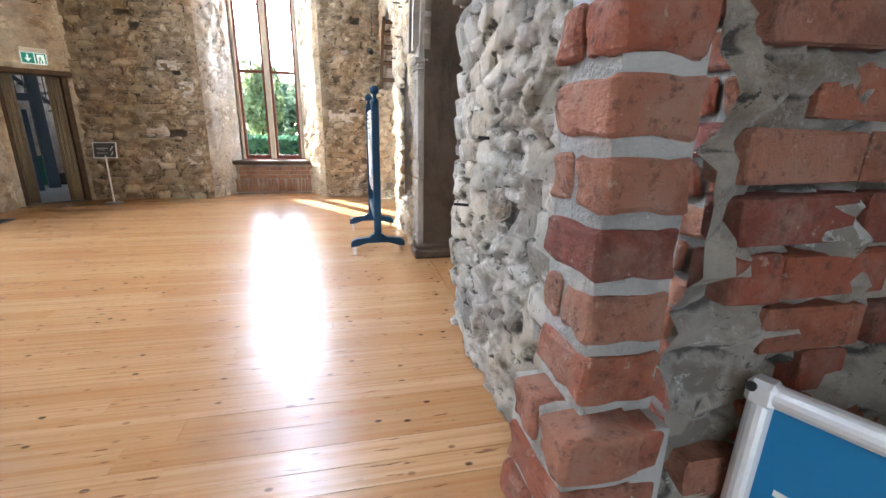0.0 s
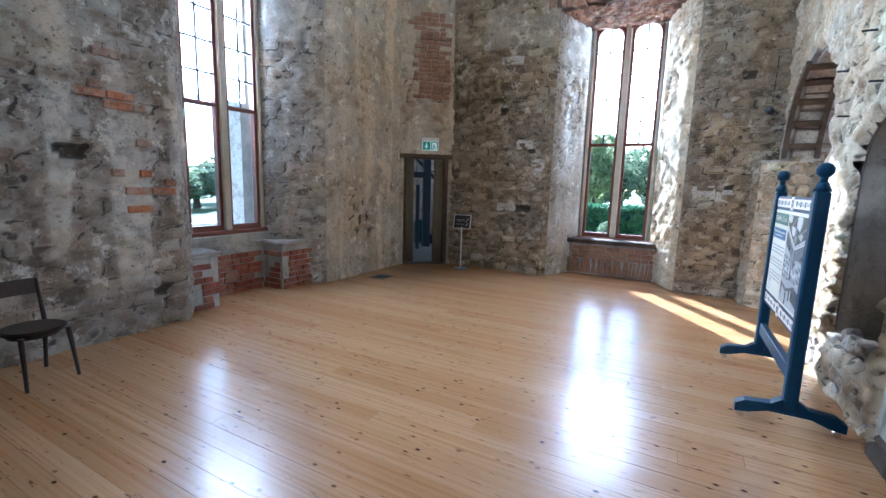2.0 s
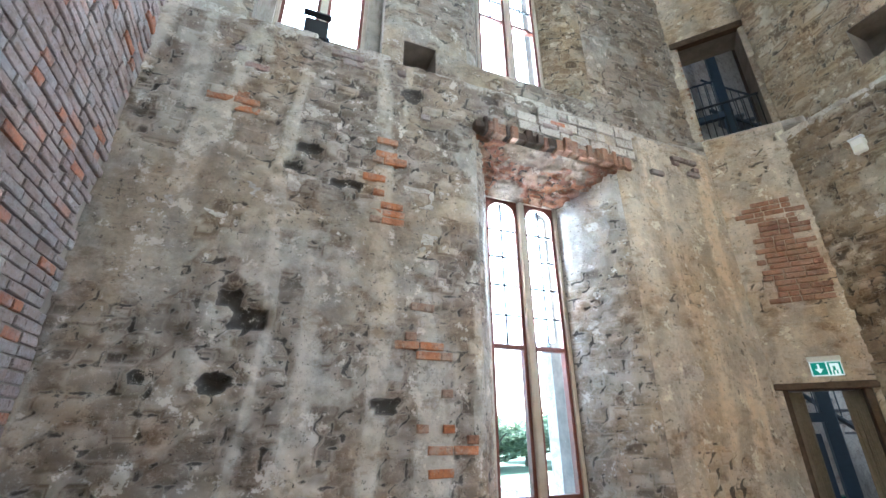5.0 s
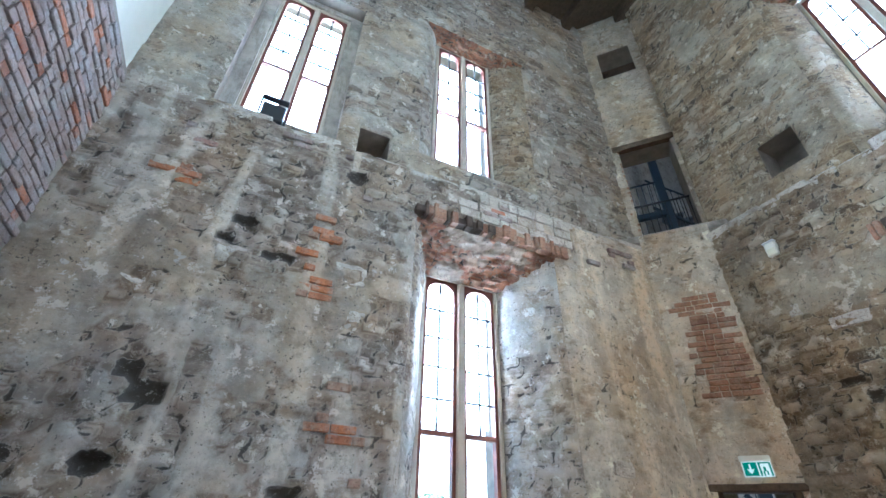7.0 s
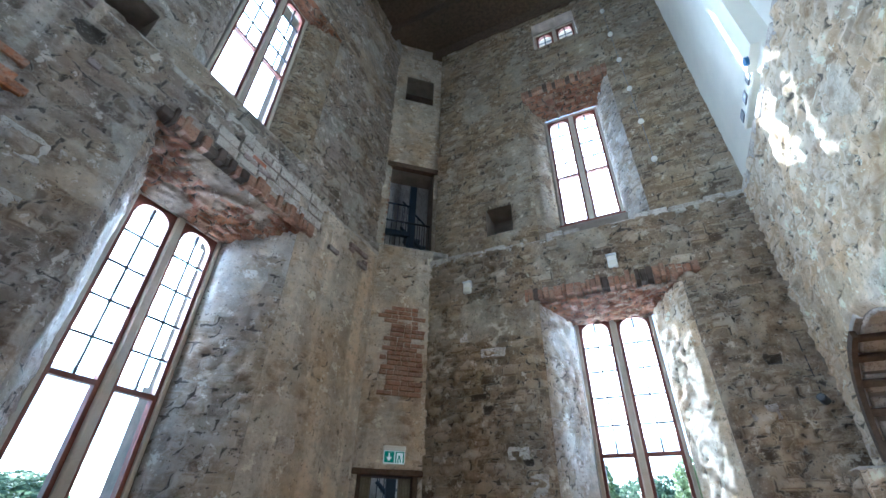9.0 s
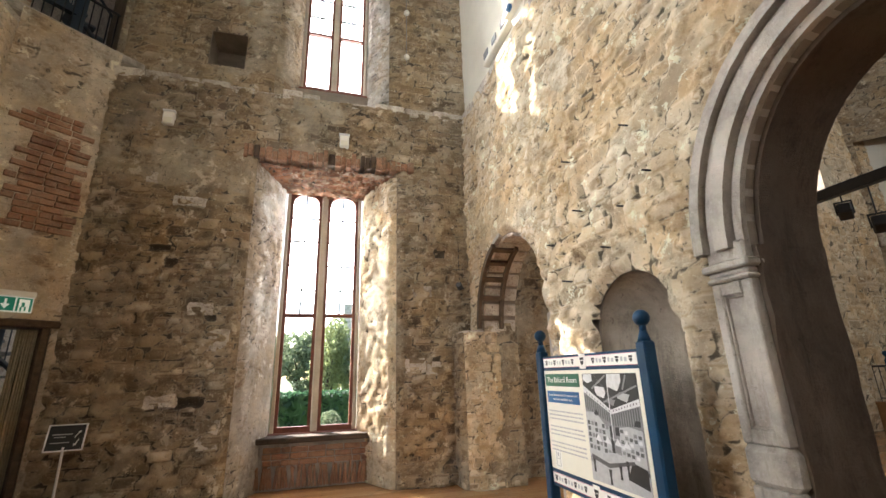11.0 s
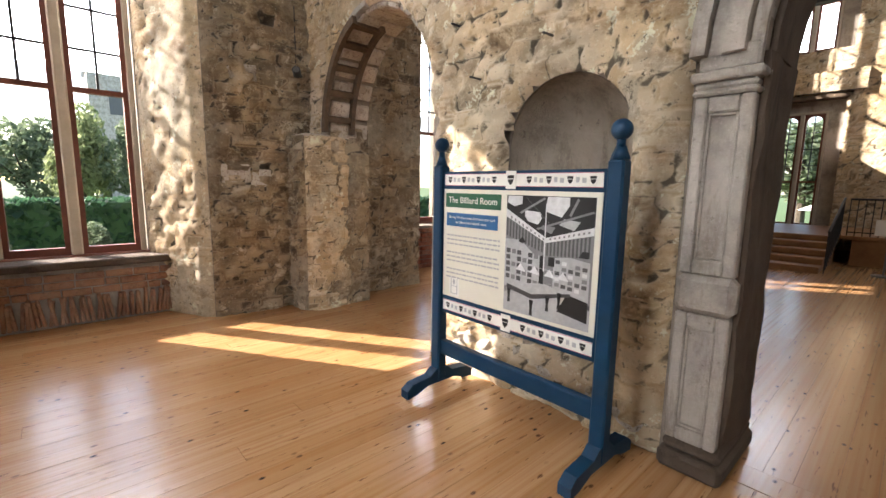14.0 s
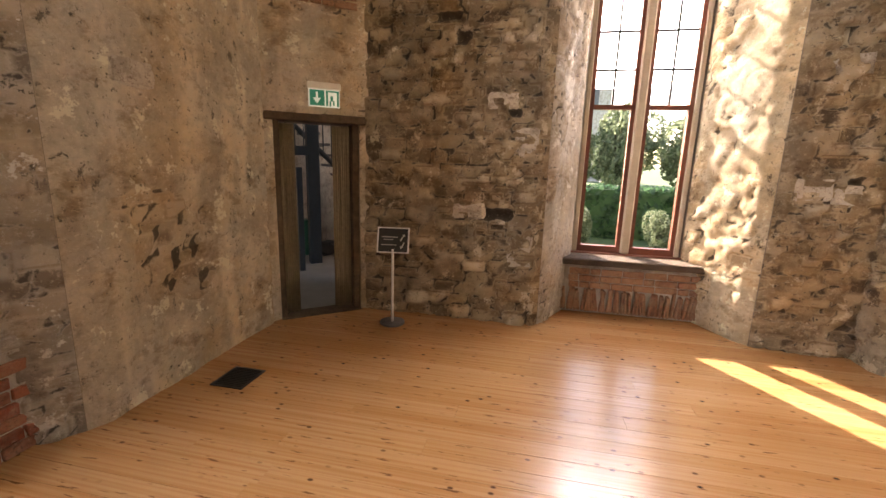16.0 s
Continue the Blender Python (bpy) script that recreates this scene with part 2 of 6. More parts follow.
def masonry(name, mortar, stones, plaster, dirt=0.4, tone=0.7, warm=(0.44, 0.335, 0.245)):
    n = Nodes(name, 0.92)
    mortar, plaster, stones = tuple(tone * c for c in mortar), tuple(tone * c for c in plaster), [tuple(tone * c for c in q) for q in stones]
    tint = n.ramp(n.attr("num"), *[(i / max(1, len(stones) - 1), c) for i, c in enumerate(stones)])
    tint = n.mix(n.ramp(n.noise(12, 6, 0.75), (0.53, 0.0), (0.60, 0.65)), tint, mortar)
    near = n.add("ShaderNodeMath")
    near.operation = "MULTIPLY_ADD"
    n.link(n.noise(12, 6, 0.75), near.inputs[0])
    near.inputs[1].default_value = 1.0
    n.link(n.attr("edge"), near.inputs[2])
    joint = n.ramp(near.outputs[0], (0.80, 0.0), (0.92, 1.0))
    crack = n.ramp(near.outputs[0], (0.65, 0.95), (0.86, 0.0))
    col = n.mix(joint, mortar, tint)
    # Dark joints; the pits of skin() take this colour as painted shade.
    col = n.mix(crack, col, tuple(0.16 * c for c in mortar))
    wash = n.ramp(n.noise(1.7, 8, 0.8), (0.40, plaster), (0.50, tuple(0.8 * c for c in plaster)), (0.60, tuple(0.62 * c for c in plaster)))
    wash = n.mix(n.ramp(n.noise(6, 9, 0.8, (1.0, 1.0, 0.6)), (0.60, 0.0), (0.63, 0.9)), wash, tuple(0.16 * c for c in plaster))
    col = n.mix(n.ramp(n.attr("plas"), (0.44, 0.0), (0.54, 0.95)), col, wash)
    drip = n.add("ShaderNodeMath")
    drip.operation = "MULTIPLY"
    n.link(n.attr("drip"), drip.inputs[0])
    n.link(n.ramp(n.noise(7, 6, 0.7), (0.38, 0.0), (0.50, 1.0)), drip.inputs[1])
    col = n.mix(drip.outputs[0], col, tuple(min(0.75, 1.12 * c) for c in plaster))
    col = n.mix(n.ramp(n.noise(0.75, 5, 0.7), (0.46, 0.0), (0.60, 0.65)), col, n.mix(1.0, col, tuple(min(1.0, c / 0.40) for c in warm), "MULTIPLY"))
    col = n.mix(n.ramp(n.noise(1.3, 7, 0.75), (0.45, dirt), (0.52, 0.0)), col, tuple(0.6 * c for c in stones[0]))
    col = n.mix(n.ramp(n.noise(4.5, 6, 0.75), (0.59, 0.0), (0.62, 0.8)), col, tuple(min(0.8, 1.3 * c) for c in plaster))
    # Dark specks: shade of small holes put into the colour, no relief behind.
    pit_shade = n.add("ShaderNodeMath")
    pit_shade.operation = "MULTIPLY"
    n.link(n.ramp(n.noise(21, 5, 0.75), (0.355, 0.95), (0.41, 0.0)), pit_shade.inputs[0])
    n.link(n.ramp(n.noise(2.6, 5, 0.7), (0.40, 0.15), (0.54, 1.0)), pit_shade.inputs[1])
    col = n.mix(pit_shade.outputs[0], col, tuple(0.10 * c for c in mortar))
    shade = n.ramp(n.noise(3.2, 6, 0.75, (1.0, 1.0, 1.5)), (0.36, (0.55, 0.46, 0.37)), (0.47, (1.0, 1.0, 1.0)), (0.62, (1.0, 0.97, 0.92)))
    col = n.mix(0.75, col, n.mix(1.0, col, shade, "MULTIPLY"))
    col = n.mix(n.ramp(n.noise(30, 6, 0.8), (0.57, 0.0), (0.64, 0.4)), col, tuple(min(0.8, 1.35 * c) for c in mortar))
    n.colour(col)
    h = n.mix(0.45, n.noise(23, 10, 0.78), n.noise(85, 5, 0.8))
    h = n.mix(0.22, h, near.outputs[0])
    n.bump(h, 1.0, 0.035)
    return n.mat


def plain(name, colour, rough=0.6, metal=0.0, vary=0.12, scale=14.0, bump=0.1):
    n = Nodes(name, rough)
    n.bsdf.inputs["Metallic"].default_value = metal
    dark = tuple(c * (1 - 2 * vary) for c in colour)
    n.colour(n.ramp(n.noise(scale, 5, 0.65), (0.3, dark), (0.7, colour)))
    if bump:
        n.bump(n.noise(scale * 4, 4), bump, 0.01)
    return n.mat


def stone(name, colour, grime, rough=0.88, relief=0.03):
    """Cut stone or mortar with broad stains, runs of dirt and worn grain."""
    n = Nodes(name, rough)
    col = n.ramp(n.noise(2.1, 6, 0.7), (0.36, tuple(0.62 * c for c in colour)), (0.50, colour), (0.64, tuple(min(0.8, 1.2 * c) for c in colour)))
    col = n.mix(n.ramp(n.noise(3.6, 6, 0.75, (1.0, 1.0, 0.25)), (0.52, 0.0), (0.66, 0.8)), col, grime)
    col = n.mix(n.ramp(n.noise(17, 7, 0.8), (0.31, 0.7), (0.40, 0.0)), col, tuple(0.45 * c for c in grime))
    col = n.mix(n.ramp(n.noise(60, 4, 0.7), (0.55, 0.0), (0.68, 0.35)), col, tuple(min(0.8, 1.35 * c) for c in colour))
    n.colour(col)
    n.bump(n.mix(0.4, n.noise(9, 8, 0.75), n.noise(55, 5, 0.75)), 0.9, relief)
    return n.mat


def brick_like(name, stops, grime=(0.32, 0.29, 0.26), amount=0.5):
    n = Nodes(name, 0.9)
    col = n.ramp(n.random(), *stops)
    place = n.tree.nodes.new("ShaderNodeNewGeometry").outputs["Position"]
    col = n.mix(n.ramp(n.noise(8, 6, 0.75, coord=place), (0.46, 0.0), (0.66, amount)), col, grime)
    col = n.mix(n.ramp(n.noise(4.5, 6, 0.75, coord=place), (0.40, 0.6), (0.50, 0.0)), col, n.mix(1.0, col, (0.5, 0.42, 0.38), "MULTIPLY"))
    col = n.mix(n.ramp(n.noise(38, 5, 0.75, coord=place), (0.34, 0.8), (0.46, 0.0)), col, (0.10, 0.05, 0.035))
    col = n.mix(n.ramp(n.noise(26, 6, 0.8, coord=place), (0.60, 0.0), (0.66, 0.7)), col, tuple(1.25 * c for c in grime))
    n.colour(col)
    n.bump(n.mix(0.4, n.noise(18, 7, 0.8, coord=place), n.noise(70, 5, 0.75, coord=place)), 0.9, 0.03)
    return n.mat


GREY_WALL = masonry("grey_plastered_rubble", (0.58, 0.51, 0.43), [(0.17, 0.13, 0.10), (0.54, 0.46, 0.38), (0.30, 0.235, 0.18), (0.72, 0.65, 0.56)], (0.70, 0.63, 0.54), 0.25, 0.76)
BROWN_WALL = masonry("brown_rubble", (0.60, 0.51, 0.385), [(0.15, 0.105, 0.065), (0.54, 0.44, 0.31), (0.31, 0.225, 0.14), (0.70, 0.60, 0.46)], (0.63, 0.54, 0.41), 0.25, 0.72)
PALE_WALL = masonry("pale_limestone_rubble", (0.69, 0.57, 0.41), [(0.30, 0.215, 0.13), (0.73, 0.62, 0.46), (0.50, 0.37, 0.225), (0.79, 0.70, 0.55)], (0.75, 0.65, 0.49), 0.2, 0.98)
JAMB_PLASTER = masonry("weathered_white_plaster", (0.58, 0.54, 0.50), [(0.24, 0.21, 0.18), (0.56, 0.52, 0.47), (0.38, 0.33, 0.27), (0.66, 0.63, 0.59)], (0.70, 0.68, 0.65), 0.25, 0.92)
NEAR_WALL = masonry("grey_limestone_rubble", (0.60, 0.56, 0.50), [(0.30, 0.27, 0.24), (0.66, 0.62, 0.56), (0.46, 0.42, 0.37), (0.72, 0.69, 0.64)], (0.62, 0.59, 0.54), 0.25, 0.8)
BEIGE_WALL = masonry("streaked_beige_plaster", (0.62, 0.52, 0.40), [(0.30, 0.225, 0.16), (0.62, 0.53, 0.41), (0.45, 0.36, 0.26), (0.70, 0.62, 0.51)], (0.70, 0.61, 0.49), 0.2, 0.95)
BRICK_RUBBLE = masonry("crumbling_brick_rubble", (0.50, 0.38, 0.28), [(0.20, 0.09, 0.055), (0.58, 0.27, 0.14), (0.34, 0.15, 0.09), (0.62, 0.42, 0.28)], (0.56, 0.44, 0.33), 0.3, 0.55)
CORE = plain("wall_core", (0.30, 0.25, 0.20), 0.95, vary=0.2, scale=5, bump=0.5)
ASHLAR = stone("weathered_ashlar", (0.42, 0.375, 0.325), (0.20, 0.16, 0.12))
# Dark stone; on arch jamb, intrados and tower walls its tone holds the shade.
DARK_AND_SHADED_STONE = stone("dark_and_shaded_stone", (0.115, 0.08, 0.056), (0.045, 0.032, 0.023), relief=0.05)
MORTAR = stone("lime_mortar", (0.46, 0.44, 0.41), (0.24, 0.21, 0.18), 0.95, 0.05)
WHITE_PLASTER = plain("smooth_white_plaster", (0.74, 0.70, 0.60), 0.8, vary=0.06, scale=1.5, bump=0.1)
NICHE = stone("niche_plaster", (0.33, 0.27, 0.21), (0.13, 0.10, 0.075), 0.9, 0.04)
BRICK = brick_like("old_red_brick", [(0.0, (0.30, 0.075, 0.04)), (0.4, (0.36, 0.115, 0.06)), (0.7, (0.36, 0.16, 0.10)), (1.0, (0.22, 0.055, 0.035))], (0.36, 0.26, 0.20), 0.5)
ORANGE_BRICK = brick_like("orange_brick", [(0.0, (0.50, 0.18, 0.06)), (0.6, (0.42, 0.19, 0.095)), (1.0, (0.34, 0.22, 0.15))], (0.44, 0.36, 0.28), 0.75)
DULL_BRICK = brick_like("dull_brick", [(0.0, (0.34, 0.16, 0.09)), (0.5, (0.38, 0.21, 0.125)), (1.0, (0.27, 0.135, 0.085))], (0.36, 0.29, 0.22), 0.6)
GREY_BRICK = brick_like("lime_washed_brick", [(0.0, (0.30, 0.22, 0.19)), (0.45, (0.36, 0.27, 0.23)), (0.8, (0.33, 0.29, 0.27)), (0.9, (0.46, 0.17, 0.08)), (1.0, (0.42, 0.16, 0.08))], (0.38, 0.35, 0.33), 0.7)
PALE_BLOCK = brick_like("pale_stone_block", [(0.0, (0.50, 0.45, 0.38)), (1.0, (0.62, 0.56, 0.48))], (0.40, 0.35, 0.3), 0.5)
RED_WOOD = plain("red_brown_painted_wood", (0.20, 0.055, 0.03), 0.45, vary=0.15, scale=20, bump=0.05)
WINDOW_STONE = plain("cream_window_stone", (0.55, 0.48, 0.38), 0.75, vary=0.12, scale=6, bump=0.2)
LEAD = plain("dark_glazing_bar", (0.06, 0.06, 0.065), 0.5, bump=0)
NAVY = plain("navy_blue_gloss_paint", (0.001, 0.038, 0.090), 0.5, vary=0.1, scale=8, bump=0.04)
NAVY.node_tree.nodes["Principled BSDF"].inputs["Specular IOR Level"].default_value = 0.3
BLACK = plain("black_paint", (0.02, 0.02, 0.022), 0.45, vary=0.1, bump=0.03)
DARK_WOOD = plain("dark_stained_wood", (0.035, 0.018, 0.011), 0.4, vary=0.25, scale=18, bump=0.1)
OLD_OAK = plain("old_oak", (0.13, 0.085, 0.05), 0.8, vary=0.3, scale=12, bump=0.4)
STEEL = plain("grey_steel", (0.22, 0.23, 0.25), 0.4, 0.7, bump=0)
ALUMINIUM = plain("brushed_aluminium", (0.82, 0.83, 0.85), 0.5, 0.6, vary=0.04, scale=40, bump=0.03)
CHROME = plain("chrome", (0.7, 0.7, 0.72), 0.15, 1.0, vary=0.02, bump=0)
STAIR_PAINT = plain("slate_blue_steel_paint", (0.035, 0.05, 0.065), 0.45, vary=0.1, bump=0)
WHITE = plain("white_print", (0.78, 0.76, 0.70), 0.5, vary=0.02, bump=0)
CREAM = plain("cream_print", (0.72, 0.69, 0.58), 0.45, vary=0.02, bump=0)
GREEN = plain("green_print", (0.012, 0.11, 0.055), 0.45, vary=0.05, bump=0)
BLUE = plain("blue_print", (0.015, 0.11, 0.27), 0.45, vary=0.05, bump=0)
POSTER_BLUE = plain("poster_blue", (0.015, 0.16, 0.34), 0.35, vary=0.04, scale=2, bump=0)
GREYS = [plain("photo_grey_%d" % i, (g, g, g), 0.45, vary=0.12, scale=30, bump=0) for i, g in enumerate((0.02, 0.09, 0.22, 0.45, 0.68))]
CURTAIN = plain("beige_curtain_cloth", (0.30, 0.24, 0.16), 0.9, vary=0.15, scale=30, bump=0.2)
CONCRETE = plain("pale_floor_screed", (0.42, 0.40, 0.37), 0.5, vary=0.12, scale=3, bump=0.1)
BARK = plain("bark", (0.10, 0.075, 0.05), 0.9, vary=0.3, scale=6, bump=0.6)


def leaf_mat(name, a, b):
    n = Nodes(name, 0.6)
    col = n.ramp(n.island(), (0.0, a), (1.0, b))
    n.colour(col)
    thin = n.add("ShaderNodeBsdfTranslucent", Color=col)
    both = n.add("ShaderNodeMixShader", Fac=0.5)
    n.link(n.bsdf.outputs[0], both.inputs[1])
    n.link(thin.outputs[0], both.inputs[2])
    n.link(both.outputs[0], n.tree.nodes["Material Output"].inputs["Surface"])
    return n.mat


LEAF = leaf_mat("tree_leaves", (0.10, 0.14, 0.07), (0.26, 0.31, 0.19))
YOUNG_LEAF = leaf_mat("young_leaves", (0.17, 0.21, 0.09), (0.33, 0.37, 0.18))
HEDGE = leaf_mat("hedge_leaves", (0.03, 0.08, 0.04), (0.07, 0.15, 0.07))
GRASS = plain("lawn", (0.075, 0.13, 0.03), 0.9, vary=0.25, scale=1.5, bump=0.5)


def floor_wood(name, per):
    n = Nodes(name, 0.3)
    rnd = n.random() if per == "object" else n.island()
    shift = n.add("ShaderNodeCombineXYZ", X=rnd, Y=rnd, Z=0.0).outputs[0]
    far = n.add("ShaderNodeVectorMath", **{})
    far.operation = "MULTIPLY_ADD"
    n.link(shift, far.inputs[0])
    far.inputs[1].default_value = (37, 53, 1)
    geo = n.tree.nodes.new("ShaderNodeNewGeometry").outputs["Position"]
    n.link(geo, far.inputs[2])
    c = far.outputs[0]
    base = n.ramp(rnd, (0.0, (0.40, 0.205, 0.085)), (0.35, (0.45, 0.25, 0.115)), (0.7, (0.49, 0.285, 0.14)), (1.0, (0.42, 0.225, 0.10)))
    grain = n.noise(9, 2, 0.5, (0.05, 4.6, 1), c)
    col = n.mix(n.ramp(grain, (0.40, 0.0), (0.68, 0.6)), base, (0.33, 0.135, 0.04))
    knots = n.add("ShaderNodeTexVoronoi", Vector=n.add("ShaderNodeMapping", Vector=c, Scale=(0.75, 1.25, 0)).outputs[0], Scale=4.3)
    knots.voronoi_dimensions = "2D"
    spot = n.add("ShaderNodeMath")
    spot.operation = "MULTIPLY"
    n.link(n.ramp(knots.outputs["Distance"], (0.034, 0.97), (0.070, 0.0)), spot.inputs[0])
    n.link(n.ramp(n.noise(1.9, 3, 0.6, None, c), (0.44, 0.15), (0.56, 1.0)), spot.inputs[1])
    col = n.mix(spot.outputs[0], col, (0.05, 0.018, 0.006))
    fleck = n.ramp(n.noise(24, 3, 0.6, (0.22, 1.6, 1), c), (0.635, 0.0), (0.685, 0.85))
    col = n.mix(fleck, col, (0.11, 0.042, 0.014))
    n.colour(col)
    n.bsdf.inputs["Roughness"].default_value = 0.27
    n.bsdf.inputs["Coat Weight"].default_value = 0.3
    n.bsdf.inputs["Coat Roughness"].default_value = 0.16
    n.bump(n.noise(3.0, 3, 0.5, (0.5, 1.6, 1), c), 0.05, 0.01)
    return n.mat


PINE = floor_wood("varnished_pine_boards", "object")
PINE_FAR = floor_wood("varnished_pine_boards_far", "island")
STAGE_WOOD = plain("stage_wood", (0.34, 0.17, 0.07), 0.4, vary=0.2, scale=5, bump=0.05)

glass = Nodes("window_glass", 0.02)
glass.bsdf.inputs["Transmission Weight"].default_value = 1.0
glass.bsdf.inputs["IOR"].default_value = 1.02
glass.bsdf.inputs["Base Color"].default_value = (0.97, 0.99, 1.0, 1)
GLASS = glass.mat
lit = Nodes("lit_sign_green", 0.4)
lit.bsdf.inputs["Base Color"].default_value = (0.0, 0.18, 0.12, 1)
lit.bsdf.inputs["Emission Color"].default_value = (0.0, 0.35, 0.22, 1)
lit.bsdf.inputs["Emission Strength"].default_value = 0.03
SIGN_GREEN = lit.mat
lit = Nodes("lit_sign_white", 0.4)
lit.bsdf.inputs["Emission Color"].default_value = (0.8, 1, 0.9, 1)
lit.bsdf.inputs["Emission Strength"].default_value = 0.05
SIGN_WHITE = lit.mat

# ---- structure: plan of the room ----
XL, YF, XR, YB = -5.25, 8.70, 0.70, 0.45      # faces of the four walls
LEDGE, TOP = 5.6, 13.4                        # setback of the upper storey, underside of the roof
XLU, YFU, XRU = -5.65, 9.10, 0.86             # faces above the setback
WIN_X, WIN_Y = -5.96, 9.63                    # planes of the windows
THICK = 1.15


def arch_height(s, y0, y1, spring, rise):
    """Height of a round-headed opening at s."""
    k = np.clip(1 - ((s - (y0 + y1) / 2) / ((y1 - y0) / 2)) ** 2, 0, 1)
    return spring + rise * np.sqrt(k)


def arch_outline(y0, y1, spring, rise, z0=0.0, n=20):
    pts = [(y0, z0), (y0, spring)]
    for i in range(1, n):
        a = math.pi * (1 - i / n)
        pts.append(((y0 + y1) / 2 + (y1 - y0) / 2 * math.cos(a), spring + rise * math.sin(a)))
    return pts + [(y1, spring), (y1, z0)]


def over_arch(y0, y1, spring, rise, top, n=20):
    return arch_outline(y0, y1, spring, rise, spring, n)[1:-1] + [(y1, top), (y0, top)]


wall_left = tagged(new("wall_left"), "thick grey plastered rubble wall with a tall window recess", "wall", kind="structure")
wall_far = tagged(new("wall_far"), "thick brown rubble wall with a tall window recess", "wall", kind="structure")
wall_right = tagged(new("wall_right"), "pale limestone rubble wall with two arches and a niche", "wall", kind="structure")
wall_back = tagged(new("wall_back"), "lime-washed red brick wall with a doorway", "wall", kind="structure")
wall_corner = tagged(new("wall_corner"), "narrow splayed corner wall above the exit door", "wall", kind="structure")

# window embrasures: left wall y, far wall x
LA0, LA1, LAH = 3.90, 6.06, 4.95
FB0, FB1, FBH = -2.52, -0.47, 4.52
UA0, UA1, UA_S, UAH = 4.00, 6.25, 6.50, 10.3
UB0, UB1, UB_S, UBH = -2.45, -0.55, 5.75, 9.95
TB0, TB1, TB_S, TBH = -1.98, -0.90, 11.70, 12.8

# cores
part("masonry_core", boxes(
    (XL - THICK, XL, -0.6, LA0, 0, LEDGE), (XL - THICK, XL, LA1, 8.02, 0, LEDGE), (XL - THICK, XL, LA0, LA1, LAH, LEDGE),
    (XL - THICK, XLU, -0.6, 1.15, LEDGE, TOP), (XL - THICK, XLU, 2.75, 3.05, LEDGE, TOP), (XL - THICK, XLU, 3.52, UA0, LEDGE, TOP), (XL - THICK, XLU, 3.05, 3.52, LEDGE, 6.02), (XL - THICK, XLU, 3.05, 3.52, 6.58, TOP), (XL - THICK, XLU - 0.5, 3.05, 3.52, 6.02, 6.58), (XL - THICK, XLU, UA1, 8.55, LEDGE, TOP),
    (XL - THICK, XLU, 1.15, 2.75, LEDGE, 6.15), (XL - THICK, XLU, 1.15, 2.75, 9.6, TOP),
    (XL - THICK, XLU, UA0, UA1, LEDGE, UA_S), (XL - THICK, XLU, UA0, UA1, UAH, TOP)), CORE, wall_left)
part("masonry_core", boxes(
    (-4.45, FB0, YF, YF + THICK, 0, LEDGE), (FB1, 1.42, YF, YF + THICK, 0, LEDGE), (FB0, FB1, YF, YF + THICK, FBH, LEDGE),
    (-4.6, -3.47, YFU, YF + THICK, LEDGE, TB_S), (-2.93, UB0, YFU, YF + THICK, LEDGE, TB_S), (-3.47, -2.93, YFU, YF + THICK, 6.95, TB_S), (-3.47, -2.93, YFU, YF + THICK, LEDGE, 6.30), (-3.47, -2.93, YFU + 0.5, YF + THICK, 6.30, 6.95), (UB1, 2.0, YFU, YF + THICK, LEDGE, TB_S), (UB0, UB1, YFU, YF + THICK, LEDGE, UB_S), (UB0, UB1, YFU, YF + THICK, UBH, TB_S),
    (-4.6, TB0, YFU, YF + THICK, TB_S, TOP), (TB1, 2.0, YFU, YF + THICK, TB_S, TOP), (TB0, TB1, YFU, YF + THICK, TBH, TOP)), CORE, wall_far)

# right wall: small arch, niche, great arch
S0, S1, S_SPRING, S_RISE = 6.42, 8.30, 2.0, 1.12
N0, N1, N_SPRING, N_RISE, N_SILL = 4.80, 5.66, 1.72, 0.42, 0.42
G0, G1, G_SPRING, G_RISE = 2.74, 4.25, 2.06, 0.98
XR2 = 1.20
bm = boxes((XR, XR2, 1.3, G0, 0, LEDGE), (XR, XR2, G1, N0, 0, LEDGE), (XR, XR2, N1, S0, 0, LEDGE), (XR, XR2, S1, YF, 0, LEDGE),
           (XR, XR2, N0, N1, 0, N_SILL), (1.12, XR2, N0, N1, N_SILL, 2.3), (XRU, XR2, 1.3, YFU, LEDGE, TOP))
prism(bm, over_arch(S0, S1, S_SPRING, S_RISE, LEDGE), "x", XR, XR2)
prism(bm, over_arch(G0, G1, G_SPRING, G_RISE, LEDGE), "x", XR, XR2)
prism(bm, over_arch(N0, N1, N_SPRING, N_RISE, LEDGE), "x", XR, 1.12)
box(bm, 1.12, XR2, N0, N1, 2.3, LEDGE)
part("masonry_core", bm, CORE, wall_right)

